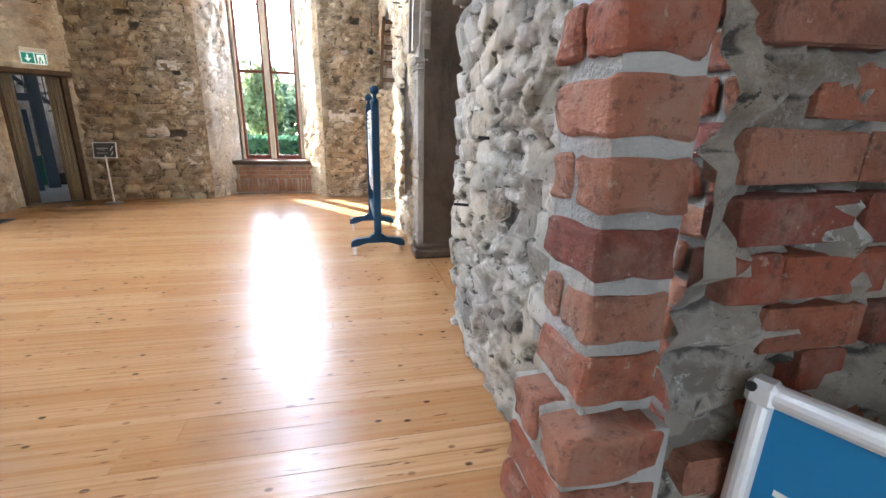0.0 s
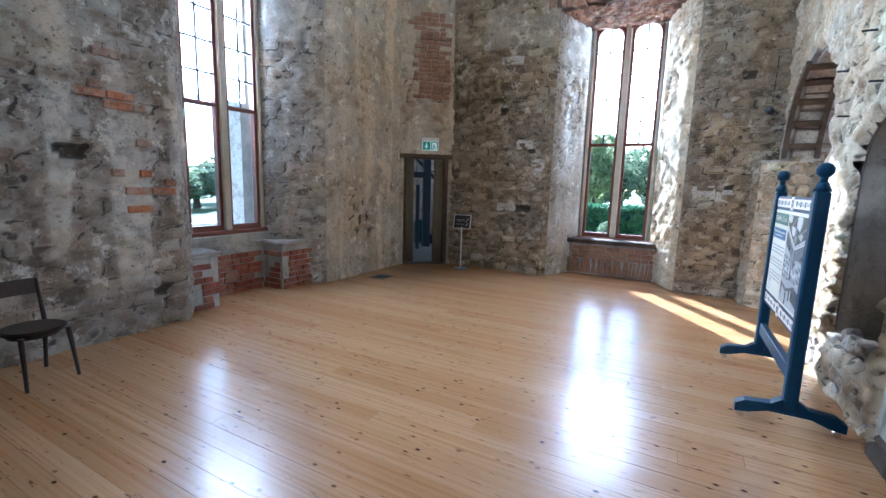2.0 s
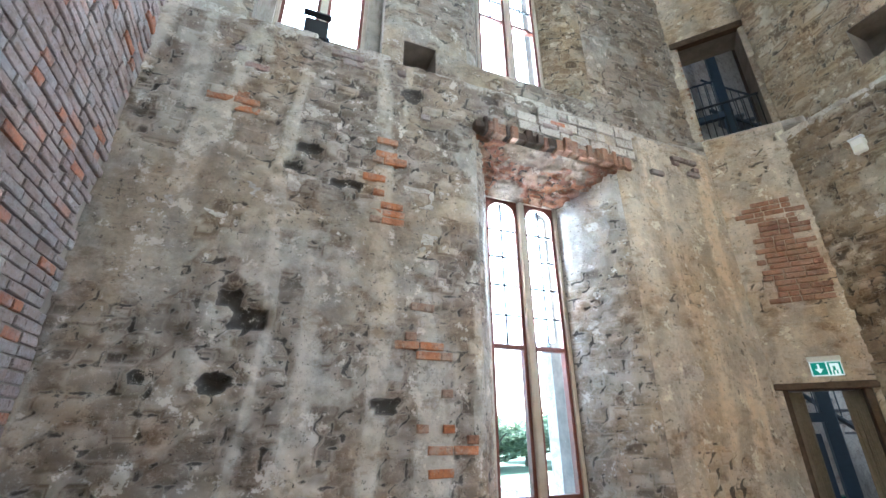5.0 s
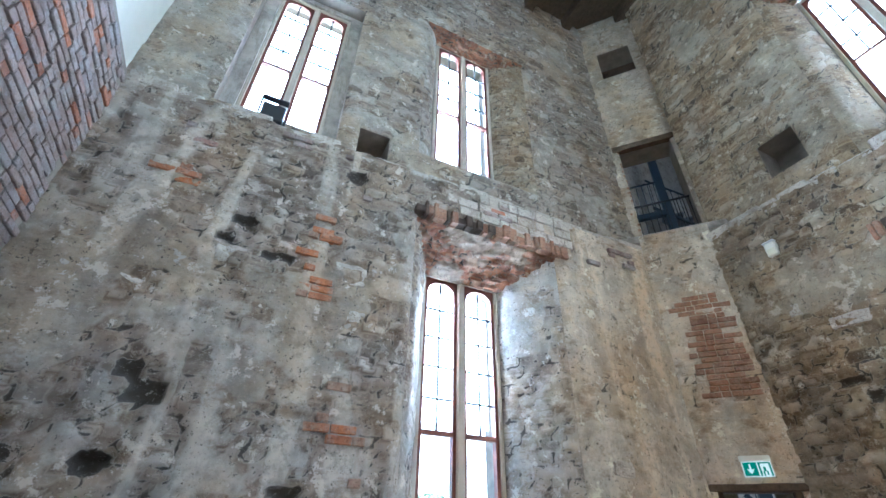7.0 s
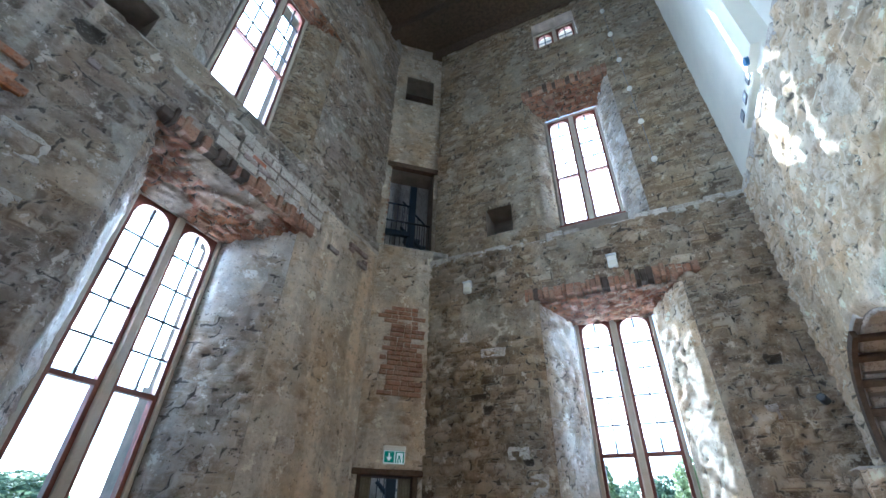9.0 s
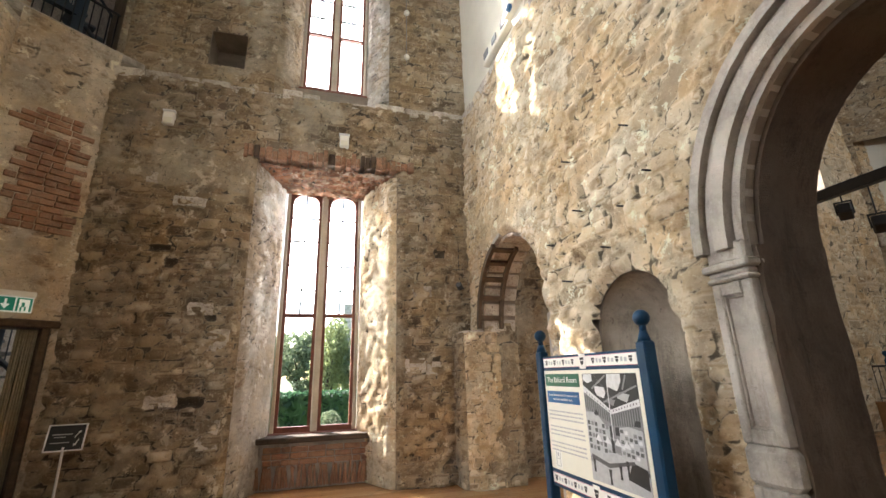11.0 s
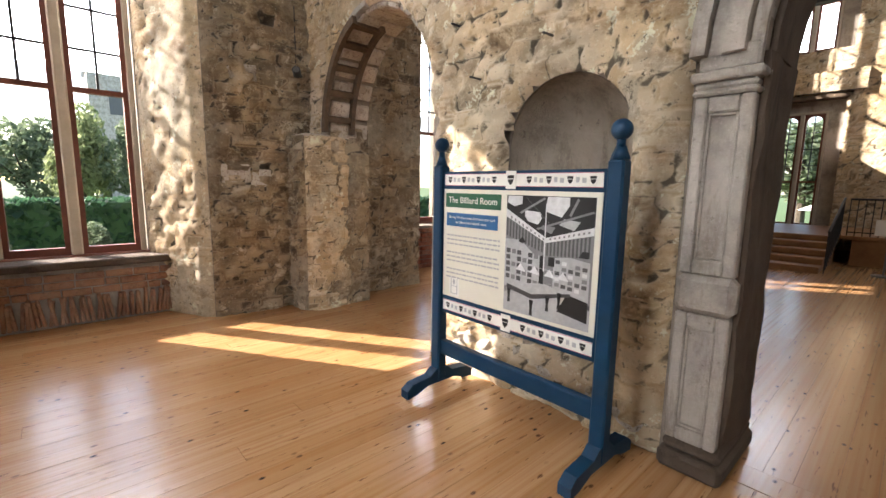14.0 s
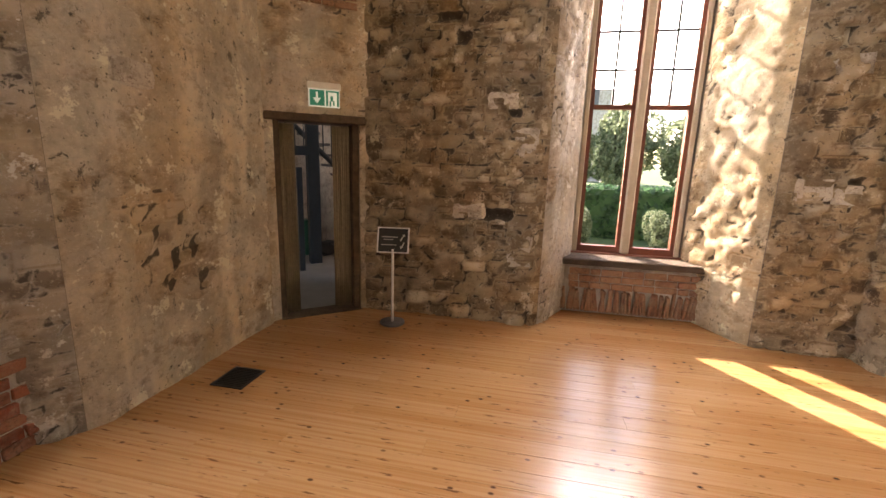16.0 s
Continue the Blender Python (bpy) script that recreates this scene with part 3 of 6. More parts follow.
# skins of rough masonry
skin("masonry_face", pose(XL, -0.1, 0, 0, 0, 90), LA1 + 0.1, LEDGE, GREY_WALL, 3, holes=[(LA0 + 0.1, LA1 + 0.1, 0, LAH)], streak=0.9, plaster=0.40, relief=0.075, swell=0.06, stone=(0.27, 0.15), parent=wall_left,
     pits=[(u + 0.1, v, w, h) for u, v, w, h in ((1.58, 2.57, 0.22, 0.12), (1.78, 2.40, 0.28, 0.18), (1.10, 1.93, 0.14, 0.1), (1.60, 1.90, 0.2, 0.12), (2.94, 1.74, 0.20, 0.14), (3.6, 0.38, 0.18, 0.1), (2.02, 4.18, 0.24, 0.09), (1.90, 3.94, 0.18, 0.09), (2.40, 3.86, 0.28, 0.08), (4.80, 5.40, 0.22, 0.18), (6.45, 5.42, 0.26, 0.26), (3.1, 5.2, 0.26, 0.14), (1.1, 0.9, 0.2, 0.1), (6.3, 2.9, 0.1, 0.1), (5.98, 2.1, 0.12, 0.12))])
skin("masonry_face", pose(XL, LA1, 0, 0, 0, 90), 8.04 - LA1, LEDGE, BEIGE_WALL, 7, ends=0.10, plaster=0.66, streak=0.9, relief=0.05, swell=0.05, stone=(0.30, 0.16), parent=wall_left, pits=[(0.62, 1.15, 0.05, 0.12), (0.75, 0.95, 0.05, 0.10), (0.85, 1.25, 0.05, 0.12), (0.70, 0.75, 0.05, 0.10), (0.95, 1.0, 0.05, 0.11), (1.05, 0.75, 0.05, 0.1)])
skin("masonry_face", pose(XLU, -0.1, LEDGE, 0, 0, 90), 8.65, TOP - LEDGE, GREY_WALL, 11, res=0.06, parent=wall_left, plaster=0.4, relief=0.05,
     holes=[(UA0 + 0.1, UA1 + 0.1, UA_S - LEDGE, UAH - LEDGE), (1.25, 2.85, 6.15 - LEDGE, 9.6 - LEDGE), (3.15, 3.62, 0.42, 0.98)])
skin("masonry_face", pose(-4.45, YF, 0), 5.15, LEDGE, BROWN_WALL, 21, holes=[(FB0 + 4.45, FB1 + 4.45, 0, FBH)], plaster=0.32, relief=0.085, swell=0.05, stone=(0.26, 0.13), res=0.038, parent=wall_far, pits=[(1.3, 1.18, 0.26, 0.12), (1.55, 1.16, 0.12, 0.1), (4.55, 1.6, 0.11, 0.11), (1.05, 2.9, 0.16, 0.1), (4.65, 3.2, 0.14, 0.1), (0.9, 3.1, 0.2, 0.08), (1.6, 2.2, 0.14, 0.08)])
skin("masonry_face", pose(-4.6, YFU, LEDGE), 5.65, TOP - LEDGE, BROWN_WALL, 27, res=0.06, parent=wall_far, plaster=0.35, relief=0.05,
     holes=[(UB0 + 4.6, UB1 + 4.6, UB_S - LEDGE, UBH - LEDGE), (TB0 + 4.6, TB1 + 4.6, TB_S - LEDGE, TBH - LEDGE), (1.13, 1.67, 0.70, 1.35)])


def right_cut(u, v):
    """Distance outside the openings of the right wall; u runs from the far corner towards the doorway."""
    y = YF - u
    out = np.full(np.shape(u), 9.0)
    for a, b, s, r, z0 in ((S0, S1, S_SPRING, S_RISE, 0), (N0, N1, N_SPRING, N_RISE, N_SILL), (G0, G1, G_SPRING, G_RISE, 0)):
        side = np.maximum(a - y, y - b)
        above = v - arch_height(y, a, b, s, r)
        out = np.minimum(out, np.maximum(np.maximum(side, above), z0 - v))
    out = np.minimum(out, np.maximum(np.maximum(4.19 - y, y - 4.52), v - 2.1))
    ring = np.hypot((y - (G0 + G1) / 2) / ((G1 - G0) / 2 + 0.27), (v - G_SPRING) / (G_RISE + 0.27)) - 1
    out = np.minimum(out, np.maximum(ring, G_SPRING - v))
    return out


skin("masonry_face", pose(XR, YF, 0, 0, 0, -90), YF - 2.80, LEDGE, PALE_WALL, 33, res=0.038, cut=right_cut, plaster=0.30, relief=0.070, swell=0.05, stone=(0.23, 0.125),
     marks_u=(YF - S1, YF - S0, YF - N1, YF - N0, YF - G1, YF - G0), parent=wall_right)
skin("masonry_face", pose(XR, 2.80, 0, 0, 0, -90), 1.68, LEDGE, NEAR_WALL, 34, res=0.022, ends=0.05, cut=lambda u, v: right_cut(u + YF - 2.80, v), plaster=0.14, relief=0.075, swell=0.05, stone=(0.25, 0.13), parent=wall_right,
     pits=[(1.11, 0.96, 0.13, 0.13), (0.75, 1.66, 0.06, 0.09), (1.15, 0.45, 0.1, 0.08), (0.55, 0.5, 0.06, 0.06)])
skin("plaster_face", pose(XRU, YFU, LEDGE, 0, 0, -90), YFU - 0.45, TOP - LEDGE, WHITE_PLASTER, 35, res=0.2, relief=0.004, swell=0.01, parent=wall_right)

# rough inner faces of the small arch
skin("arch_jamb_face", pose(XR, S1 - 0.005, 0), XR2 - XR, S_SPRING + 0.1, BROWN_WALL, 91, relief=0.05, swell=0.02, plaster=0.4, stone=(0.24, 0.14), parent=wall_right)
skin("arch_jamb_face", pose(XR2, S0 + 0.005, 0, 0, 0, 180), XR2 - XR, S_SPRING + 0.1, PALE_WALL, 92, relief=0.04, swell=0.02, plaster=0.4, stone=(0.24, 0.14), parent=wall_right)
skin("far_wall_return", pose(XR + 0.3, YF - 0.02, 0), 1.3, LEDGE, BROWN_WALL, 93, relief=0.06, plaster=0.4, stone=(0.24, 0.13), parent=wall_right)

# rough pier that carries the springing of the small arch
part("arch_pier_core", boxes((0.414, 0.985, 8.304, 8.74, 0, 1.97)), CORE, wall_right)
skin("arch_pier_face", pose(0.41, 8.74, 0, 0, 0, -90), 0.44, 1.98, BROWN_WALL, 95, res=0.03, ends=0.10, relief=0.07, swell=0.04, plaster=0.3, stone=(0.22, 0.13), parent=wall_right)
skin("arch_pier_face", pose(0.407, 8.30, 0), 0.58, 1.98, PALE_WALL, 96, res=0.03, ends=0.10, relief=0.07, swell=0.04, plaster=0.3, stone=(0.22, 0.13), parent=wall_right)
part("arch_pier_cap", boxes((0.40, 0.99, 8.27, 8.70, 1.965, 2.0), bevel=0.012), PALE_BLOCK, wall_right)

# ledges where the wall steps back
def ledge_row(parent, at, length, seed, depth):
    rnd = random.Random(seed)
    u = 0.0
    while u < length:
        w = rnd.uniform(0.22, 0.5)
        h = rnd.uniform(0.10, 0.2)
        bm = boxes((u, min(u + w, length) - 0.012, -0.03 - rnd.uniform(0, 0.05), depth, -0.07, -0.07 + h), bevel=0.018)
        ob = part("ledge_stone", bm, PALE_BLOCK, parent)
        ob.matrix_world = at
        u += w


ledge_row(wall_left, pose(XL, -0.1, LEDGE, 0, 0, 90), 8.2, 4, 0.4)
ledge_row(wall_far, pose(-4.5, YF, LEDGE), 5.2, 5, 0.4)
ledge_row(wall_right, pose(XR, YF, LEDGE, 0, 0, -90), YF - 1.2, 6, 0.35)


# splayed jambs and soffits of the embrasures
def embrasure(parent, face, a, b, z0, z1, back, wa, wb, mats, seed, drop=0.10):
    """Splayed jambs, soffit and infill of a window recess, in face's frame: u along x, depth along +y."""
    for k, (p, q) in enumerate((((a, 0.0), (wa, back)), ((wb, back), (b, 0.0)))):
        d = Vector((q[0] - p[0], q[1] - p[1]))
        ang = math.degrees(math.atan2(d.y, d.x))
        skin("jamb", face @ pose(p[0], p[1], z0, 0, 0, ang), d.length, z1 - z0, mats[k], seed + k, plaster=0.5, relief=0.05, swell=0.035, stone=(0.22, 0.13), ends=0.12, parent=parent)
    bm = bmesh.new()
    prism(bm, [(a - 0.02, 0.03), (wa, back), (wa - 0.01, 1.14), (a - 0.02, 1.14)], "z", z0, z1)
    prism(bm, [(b + 0.02, 0.03), (wb, back), (wb + 0.01, 1.14), (b + 0.02, 1.14)], "z", z0, z1)
    ob = part("jamb_core", bm, CORE, parent)
    ob.matrix_world = face
    # ragged brick soffit, falling towards the window
    skin("soffit", face @ pose(a, back, z1 - drop, math.degrees(math.atan2(back, drop)), 0, 0), b - a, math.hypot(back, drop), BRICK_RUBBLE, seed + 5, res=0.03, plaster=0.3, relief=0.09, swell=0.04, stone=(0.22, 0.075), parent=parent)


FACE_LEFT = pose(XL, 0, 0, 0, 0, 90)
FACE_FAR = pose(0, YF, 0)
embrasure(wall_left, FACE_LEFT, LA0, LA1, 0, LAH, 0.66, 4.28, 5.48, (GREY_WALL, JAMB_PLASTER), 61, 0.40)
embrasure(wall_far, FACE_FAR, FB0, FB1, 0, FBH, 0.86, -2.16, -0.91, (JAMB_PLASTER, PALE_WALL), 66)
embrasure(wall_left, pose(XLU, 0, 0, 0, 0, 90), UA0, UA1, UA_S, UAH, 0.28, 4.30, 5.56, (GREY_WALL, BROWN_WALL), 71, 0.22)
embrasure(wall_far, pose(0, YFU, 0), UB0, UB1, UB_S, UBH, 0.46, -2.10, -0.90, (BROWN_WALL, JAMB_PLASTER), 76, 0.46)


def brick_panel(parent, at, w, h, mat, seed, size=(0.225, 0.068), joint=0.012, depth=0.06, rag=0.0, keep=1.0, name="brick"):
    """Bricks in courses on a bed of mortar; u along x, z up, faces towards -y."""
    rnd = random.Random(seed)
    bl, bh = size
    meshes = []
    for length in (bl, bl / 2 - joint / 2):
        for k in range(3):
            bm = boxes((0, length, -0.012 - 0.006 * k, depth, 0, bh), bevel=0.006)
            me = bpy.data.meshes.new(name)
            bmesh.ops.recalc_face_normals(bm, faces=bm.faces[:])
            for vert in bm.verts:
                vert.co += Vector((rnd.uniform(-1, 1), rnd.uniform(-1, 1), rnd.uniform(-1, 1))) * 0.003
            bm.to_mesh(me)
            bm.free()
            me.materials.append(mat)
            meshes.append((length, me))
    z, row = 0.0, 0
    made = []
    while z + bh <= h + 0.01:
        u = -(bl / 2) * (row % 2) + rnd.uniform(-0.02, 0.02)
        end = w - rnd.uniform(0, rag)
        start = rnd.uniform(0, rag)
        while u < end:
            length, me = meshes[rnd.randrange(3) + (3 if rnd.random() < 0.35 else 0)]
            if u >= start - 0.001 and u + length <= end + 0.02 and rnd.random() < keep:
                ob = new(name, me)
                ob.matrix_world = at @ pose(u, rnd.uniform(-0.006, 0.006), z, 0, rnd.uniform(-0.8, 0.8), 0)
                ob.parent = parent
                made.append(ob)
            u += length + joint
        z += bh + joint
        row += 1
    return made


# brick dwarf walls below the windows
under_left = tagged(new("window_bench"), "red brick window bench with a rough stone sill, below a tall window", "window bench", kind="structure")
part("bed", boxes((-6.35, -5.80, 3.98, 5.98, 0, 0.62), (-5.80, -5.40, 3.92, 4.36, 0, 0.62), (-5.80, -5.42, 5.36, 6.02, 0, 0.62)), MORTAR, under_left)
for x0, y0, w in ((-5.795, 4.36, 1.0), (-5.395, 3.92, 0.44), (-5.415, 5.36, 0.66)):
    brick_panel(under_left, pose(x0, y0, 0, 0, 0, 90), w, 0.6, BRICK, int(100 * w))
brick_panel(under_left, pose(-5.8, 5.355, 0, 0, 0, 0), 0.38, 0.6, BRICK, 5)
rnd = random.Random(9)
for x0, x1, y0, y1 in ((-6.0, -5.36, 3.90, 4.40), (-6.0, -5.77, 4.41, 5.32), (-6.0, -5.38, 5.33, 6.04)):
    bm = boxes((x0, x1, y0, y1, 0.62, 0.685), bevel=0.015)
    bmesh.ops.subdivide_edges(bm, edges=bm.edges[:], cuts=4, use_grid_fill=True)
    for vert in bm.verts:
        vert.co += Vector((rnd.uniform(-1, 1) * 0.012, rnd.uniform(-1, 1) * 0.012, rnd.uniform(-1, 1) * 0.008))
    part("sill_slab", bm, ASHLAR, under_left)
part("sill_riser", boxes((-6.1, -5.84, 4.26, 5.50, 0.62, 0.81), bevel=0.015), ASHLAR, under_left)

under_far = tagged(new("window_bench"), "red brick dwarf wall with a dark slab sill, below a tall window", "window bench", kind="structure")
part("bed", boxes((-2.42, -0.60, 9.27, 9.84, 0, 0.58)), MORTAR, under_far)
brick_panel(under_far, pose(-2.4, 9.265, 0.30), 1.8, 0.26, DULL_BRICK, 12)
for i in range(44):
    w = 1.78 / 44
    bm = boxes((0, w * 0.8, -0.05, 0.04, 0, 0.24 + 0.04 * rnd.random()), bevel=0.008)
    ob = part("brick", bm, DULL_BRICK, under_far)
    ob.matrix_world = pose(-2.38 + i * w, 9.255, 0.03, rnd.uniform(-8, 8), rnd.uniform(-9, 9), 0)
part("sill_slab", boxes((-2.28, -0.76, 9.18, 9.72, 0.58, 0.655), bevel=0.012), DARK_AND_SHADED_STONE, under_far)


# ragged lintels above the recesses
def lintel(parent, face, a, b, z, seed):
    rnd = random.Random(seed)
    u = a
    while u < b:
        w = rnd.uniform(0.05, 0.13)
        h = rnd.uniform(0.09, 0.2)
        bm = boxes((u, u + w - 0.008, -0.09 - rnd.uniform(0, 0.05), 0.12, z - rnd.uniform(0.0, 0.05), z + h), bevel=0.008)
        part("lintel_brick", bm, DULL_BRICK if rnd.random() < 0.7 else DARK_AND_SHADED_STONE, parent).matrix_world = face
        u += w


lintel(wall_far, FACE_FAR, FB0 - 0.18, FB1 + 0.22, FBH, 14)
lintel(wall_left, FACE_LEFT, LA0 - 0.05, LA1 + 0.2, LAH, 15)
lintel(wall_far, pose(0, YFU, 0), UB0, UB1, UBH, 16)


part("sill_fill", boxes((UB0 + 0.02, UB1 - 0.02, 9.50, 9.84, UB_S - 0.02, 6.40), bevel=0.02), CORE, wall_far)
part("sill_fill", boxes((-6.36, -5.87, UA0 + 0.02, UA1 - 0.02, UA_S - 0.02, 6.67), bevel=0.02), CORE, wall_left)


# windows
def window(name, at, w, h, transom, label, rows, low_rows=1, cols=2):
    """A stone two-light window in a frame of red-brown sashes: x along the wall, z up from the sill, outside towards +y."""
    ob = thing(name, label, "window", at, kind="structure")
    fr, mu = 0.055, 0.10
    lw = (w - 2 * fr - mu) / 2
    part("stone_frame", boxes((0, fr, -0.06, 0.12, 0, h), (w - fr, w, -0.06, 0.12, 0, h), (fr, w - fr, -0.06, 0.12, h - 0.06, h), bevel=0.008), WINDOW_STONE, ob)
    part("mullion", boxes((fr + lw, fr + lw + mu, -0.08, 0.12, 0, h - 0.06), bevel=0.015), WINDOW_STONE, ob)
    part("window_sill", boxes((-0.03, w + 0.03, -0.10, 0.14, -0.05, 0.0), bevel=0.01), RED_WOOD, ob)
    for k in range(2):
        x0 = fr + k * (lw + mu)
        x1 = x0 + lw
        st, rise = 0.045, 0.17
        top = h - 0.06
        bm = bmesh.new()
        box(bm, x0, x0 + st, -0.03, 0.05, 0, top)
        box(bm, x1 - st, x1, -0.03, 0.05, 0, top)
        box(bm, x0 + st, x1 - st, -0.03, 0.05, 0, 0.075)
        arc = []
        for i in range(13):
            a = math.pi * (1 - i / 12)
            arc.append(((x0 + x1) / 2 + (lw / 2 - st) * math.cos(a), top - 0.05 - rise + rise * math.sin(a) ** 0.8))
        prism(bm, arc + [(x1 - st, top), (x0 + st, top)], "y", -0.03, 0.05)
        sash = part("sash", bm, RED_WOOD, ob, "red-brown painted wooden sash with an arched head")
        part("transom", boxes((x0 + st, x1 - st, -0.035, 0.04, transom - 0.025, transom + 0.025)), RED_WOOD, sash)
        bm = bmesh.new()
        for c in range(1, cols):
            xc = x0 + st + (lw - 2 * st) * c / cols
            box(bm, xc - 0.012, xc + 0.012, -0.012, 0.02, transom + 0.02, top - 0.06)
        for r in range(1, rows):
            zc = transom + (top - 0.2 - transom) * r / (rows - 0.35)
            box(bm, x0 + st, x1 - st, -0.012, 0.02, zc - 0.012, zc + 0.012)
        part("glazing_bars", bm, LEAD, sash)
        pane = part("pane", boxes((x0 + st, x1 - st, 0.006, 0.010, 0.07, top - 0.04)), GLASS, sash)
        pane.visible_shadow = False
    return ob


window("window_1", pose(WIN_X, 4.29, 0.86, 0, 0, 90), 1.18, 3.70, 1.64, "tall two-light window with red-brown sashes in grey wall", 5)
window("window_2", pose(-2.14, WIN_Y, 0.67), 1.21, 3.82, 1.69, "tall two-light window with red-brown sashes in brown wall", 5)
window("window_3", pose(WIN_X, 4.32, 6.72, 0, 0, 90), 1.22, 3.40, 1.35, "upper two-light window with small leaded panes", 4)
window("window_4", pose(-2.09, WIN_Y, 6.45), 1.18, 3.05, 1.25, "upper two-light window with small leaded panes", 4)
window("window_5", pose(TB0, 9.45, TB_S), TB1 - TB0, TBH - TB_S, 0.5, "small attic window with two lights", 2)
part("window_surround", boxes((WIN_X - 0.12, WIN_X + 0.10, 1.15, 1.35, 6.15, 9.6), (WIN_X - 0.12, WIN_X + 0.10, 2.55, 2.75, 6.15, 9.6), (WIN_X - 0.12, WIN_X + 0.10, 1.35, 2.55, 9.5, 9.6)), ASHLAR, wall_left)
window("window_6", pose(WIN_X, 1.35, 6.2, 0, 0, 90), 1.2, 3.3, 1.35, "upper two-light window beside a spotlight", 4)

# splayed corner with the exit door below and an opening above
C0, C1 = Vector((-5.25, 8.02)), Vector((-4.45, 8.70))
CA = math.degrees(math.atan2(C1.y - C0.y, C1.x - C0.x))
CL = (C1 - C0).length
CORNER = pose(C0.x, C0.y, 0, 0, 0, CA)
D0, D1, DH = 0.09, 0.96, 2.06
part("masonry_core", boxes((-0.35, D0, 0, 0.5, 0, DH), (D1, CL + 0.35, 0, 0.5, 0, DH), (-0.35, CL + 0.35, 0, 0.5, DH, 5.9)), CORE, wall_corner).matrix_world = CORNER
part("masonry_core", boxes((-0.1, 0.12, 0.55, 1.1, 5.9, TOP), (1.12, 1.35, 0.55, 1.1, 5.9, TOP), (0.12, 1.12, 0.55, 1.1, 8.5, 11.0), (0.12, 1.12, 0.55, 1.1, 12.0, TOP), (0.12, 1.12, 0.55, 1.1, 5.9, 6.1)), CORE, wall_corner).matrix_world = CORNER
skin("masonry_face", CORNER, CL, 5.9, BEIGE_WALL, 81, holes=[(D0, D1, 0, DH)], plaster=0.66, relief=0.045, streak=0.7, parent=wall_corner)
skin("masonry_face", CORNER @ pose(-0.1, 0.55, 5.9), 1.45, TOP - 5.9, BEIGE_WALL, 84, res=0.06, holes=[(0.22, 1.22, 0.2, 2.6), (0.35, 1.1, 5.1, 6.1)], plaster=0.7, parent=wall_corner)
part("ledge", boxes((-0.3, CL + 0.3, -0.02, 0.6, 5.82, 5.95), bevel=0.02), ASHLAR, wall_corner).matrix_world = CORNER
brick_panel(wall_corner, CORNER @ pose(0.12, -0.045, 3.15), 0.86, 1.55, DULL_BRICK, 31, rag=0.05)

brick_panel(wall_corner, CORNER @ pose(0.015, 0.545, 6.12), 0.115, 2.4, DULL_BRICK, 33, size=(0.10, 0.052), joint=0.014)
brick_panel(wall_left, FACE_LEFT @ pose(4.15, -0.075, 5.12), 2.7, 0.46, PALE_BLOCK, 401, size=(0.30, 0.135), joint=0.02, rag=0.25, keep=0.85, depth=0.08, name="stone_block")

# back wall with the doorway through which the walk begins
part("masonry_core", boxes((XL - THICK, -1.25, -0.35, YB, 0, LEDGE), (-1.25, 0.62, -0.35, YB, 3.2, LEDGE)), CORE, wall_back)
part("upper_plaster", boxes((XL - THICK, XR2, -0.35, 0.2, LEDGE, TOP)), WHITE_PLASTER, wall_back)

# roof and floors
ceiling = tagged(new("ceiling"), "dark timber roof boards on heavy beams", "ceiling", kind="structure")
bm = boxes((XL - THICK, 14.5, -6.5, 9.86, TOP, TOP + 0.2))
for i in range(8):
    box(bm, XL - 0.6, XR2, 0.6 + i * 1.2, 0.85 + i * 1.2, TOP - 0.35, TOP)
part("roof_boards", bm, OLD_OAK, ceiling)

floor = tagged(new("floor"), "varnished pine floorboards with dark knots", "floor", kind="structure")
part("subfloor", boxes((-6.5, 14.5, -6.5, 10.9, -0.3, -0.026)), OLD_OAK, floor)

# ---- hall beyond the great arch ----
hall = tagged(new("wall_hall"), "rubble walls of the great hall with windows and an arch", "wall", kind="structure")
HX, HY0, HY1 = 13.4, -4.5, 9.55
bm = boxes((HX, 14.4, HY0 - 1, 5.25, 0, TOP), (HX, 14.4, 7.05, HY1, 0, TOP), (HX, 14.4, 5.25, 7.05, 3.9, 5.1), (HX, 14.4, 5.25, 7.05, 7.95, TOP), (HX, 14.4, 5.25, 7.05, 0, 0.5),
           (XR2, 14.4, HY0 - 1, HY0, 0, TOP), (XR, XR2, HY0, -0.35, 0, TOP))
box(bm, 1.3, 2.62, HY1, 10.6, 0, TOP)
box(bm, 4.15, 9.1, HY1, 10.6, 0, TOP)
box(bm, 10.8, 14.4, HY1, 10.6, 0, TOP)
box(bm, 9.1, 10.8, HY1, 10.6, 0, 5.6)
box(bm, 9.1, 10.8, HY1, 10.6, 9.6, TOP)
box(bm, 2.62, 4.15, HY1, 10.6, 0, 0.75)
box(bm, 2.62, 4.15, HY1, 10.6, 4.6, TOP)
part("masonry_core", bm, CORE, hall)
part("window_surround", boxes((13.62, 14.0, 5.25, 5.58, 0.5, 7.95), (13.62, 14.0, 6.66, 7.05, 0.5, 7.95), (13.62, 14.0, 5.58, 6.66, 3.60, 5.12), (13.62, 14.0, 5.58, 6.66, 7.80, 7.95)), ASHLAR, hall)
part("window_surround", boxes((2.62, 2.75, 10.0, 10.3, 0.75, 4.6), (4.0, 4.15, 10.0, 10.3, 0.75, 4.6), (2.75, 4.0, 10.0, 10.3, 4.53, 4.6)), ASHLAR, hall)
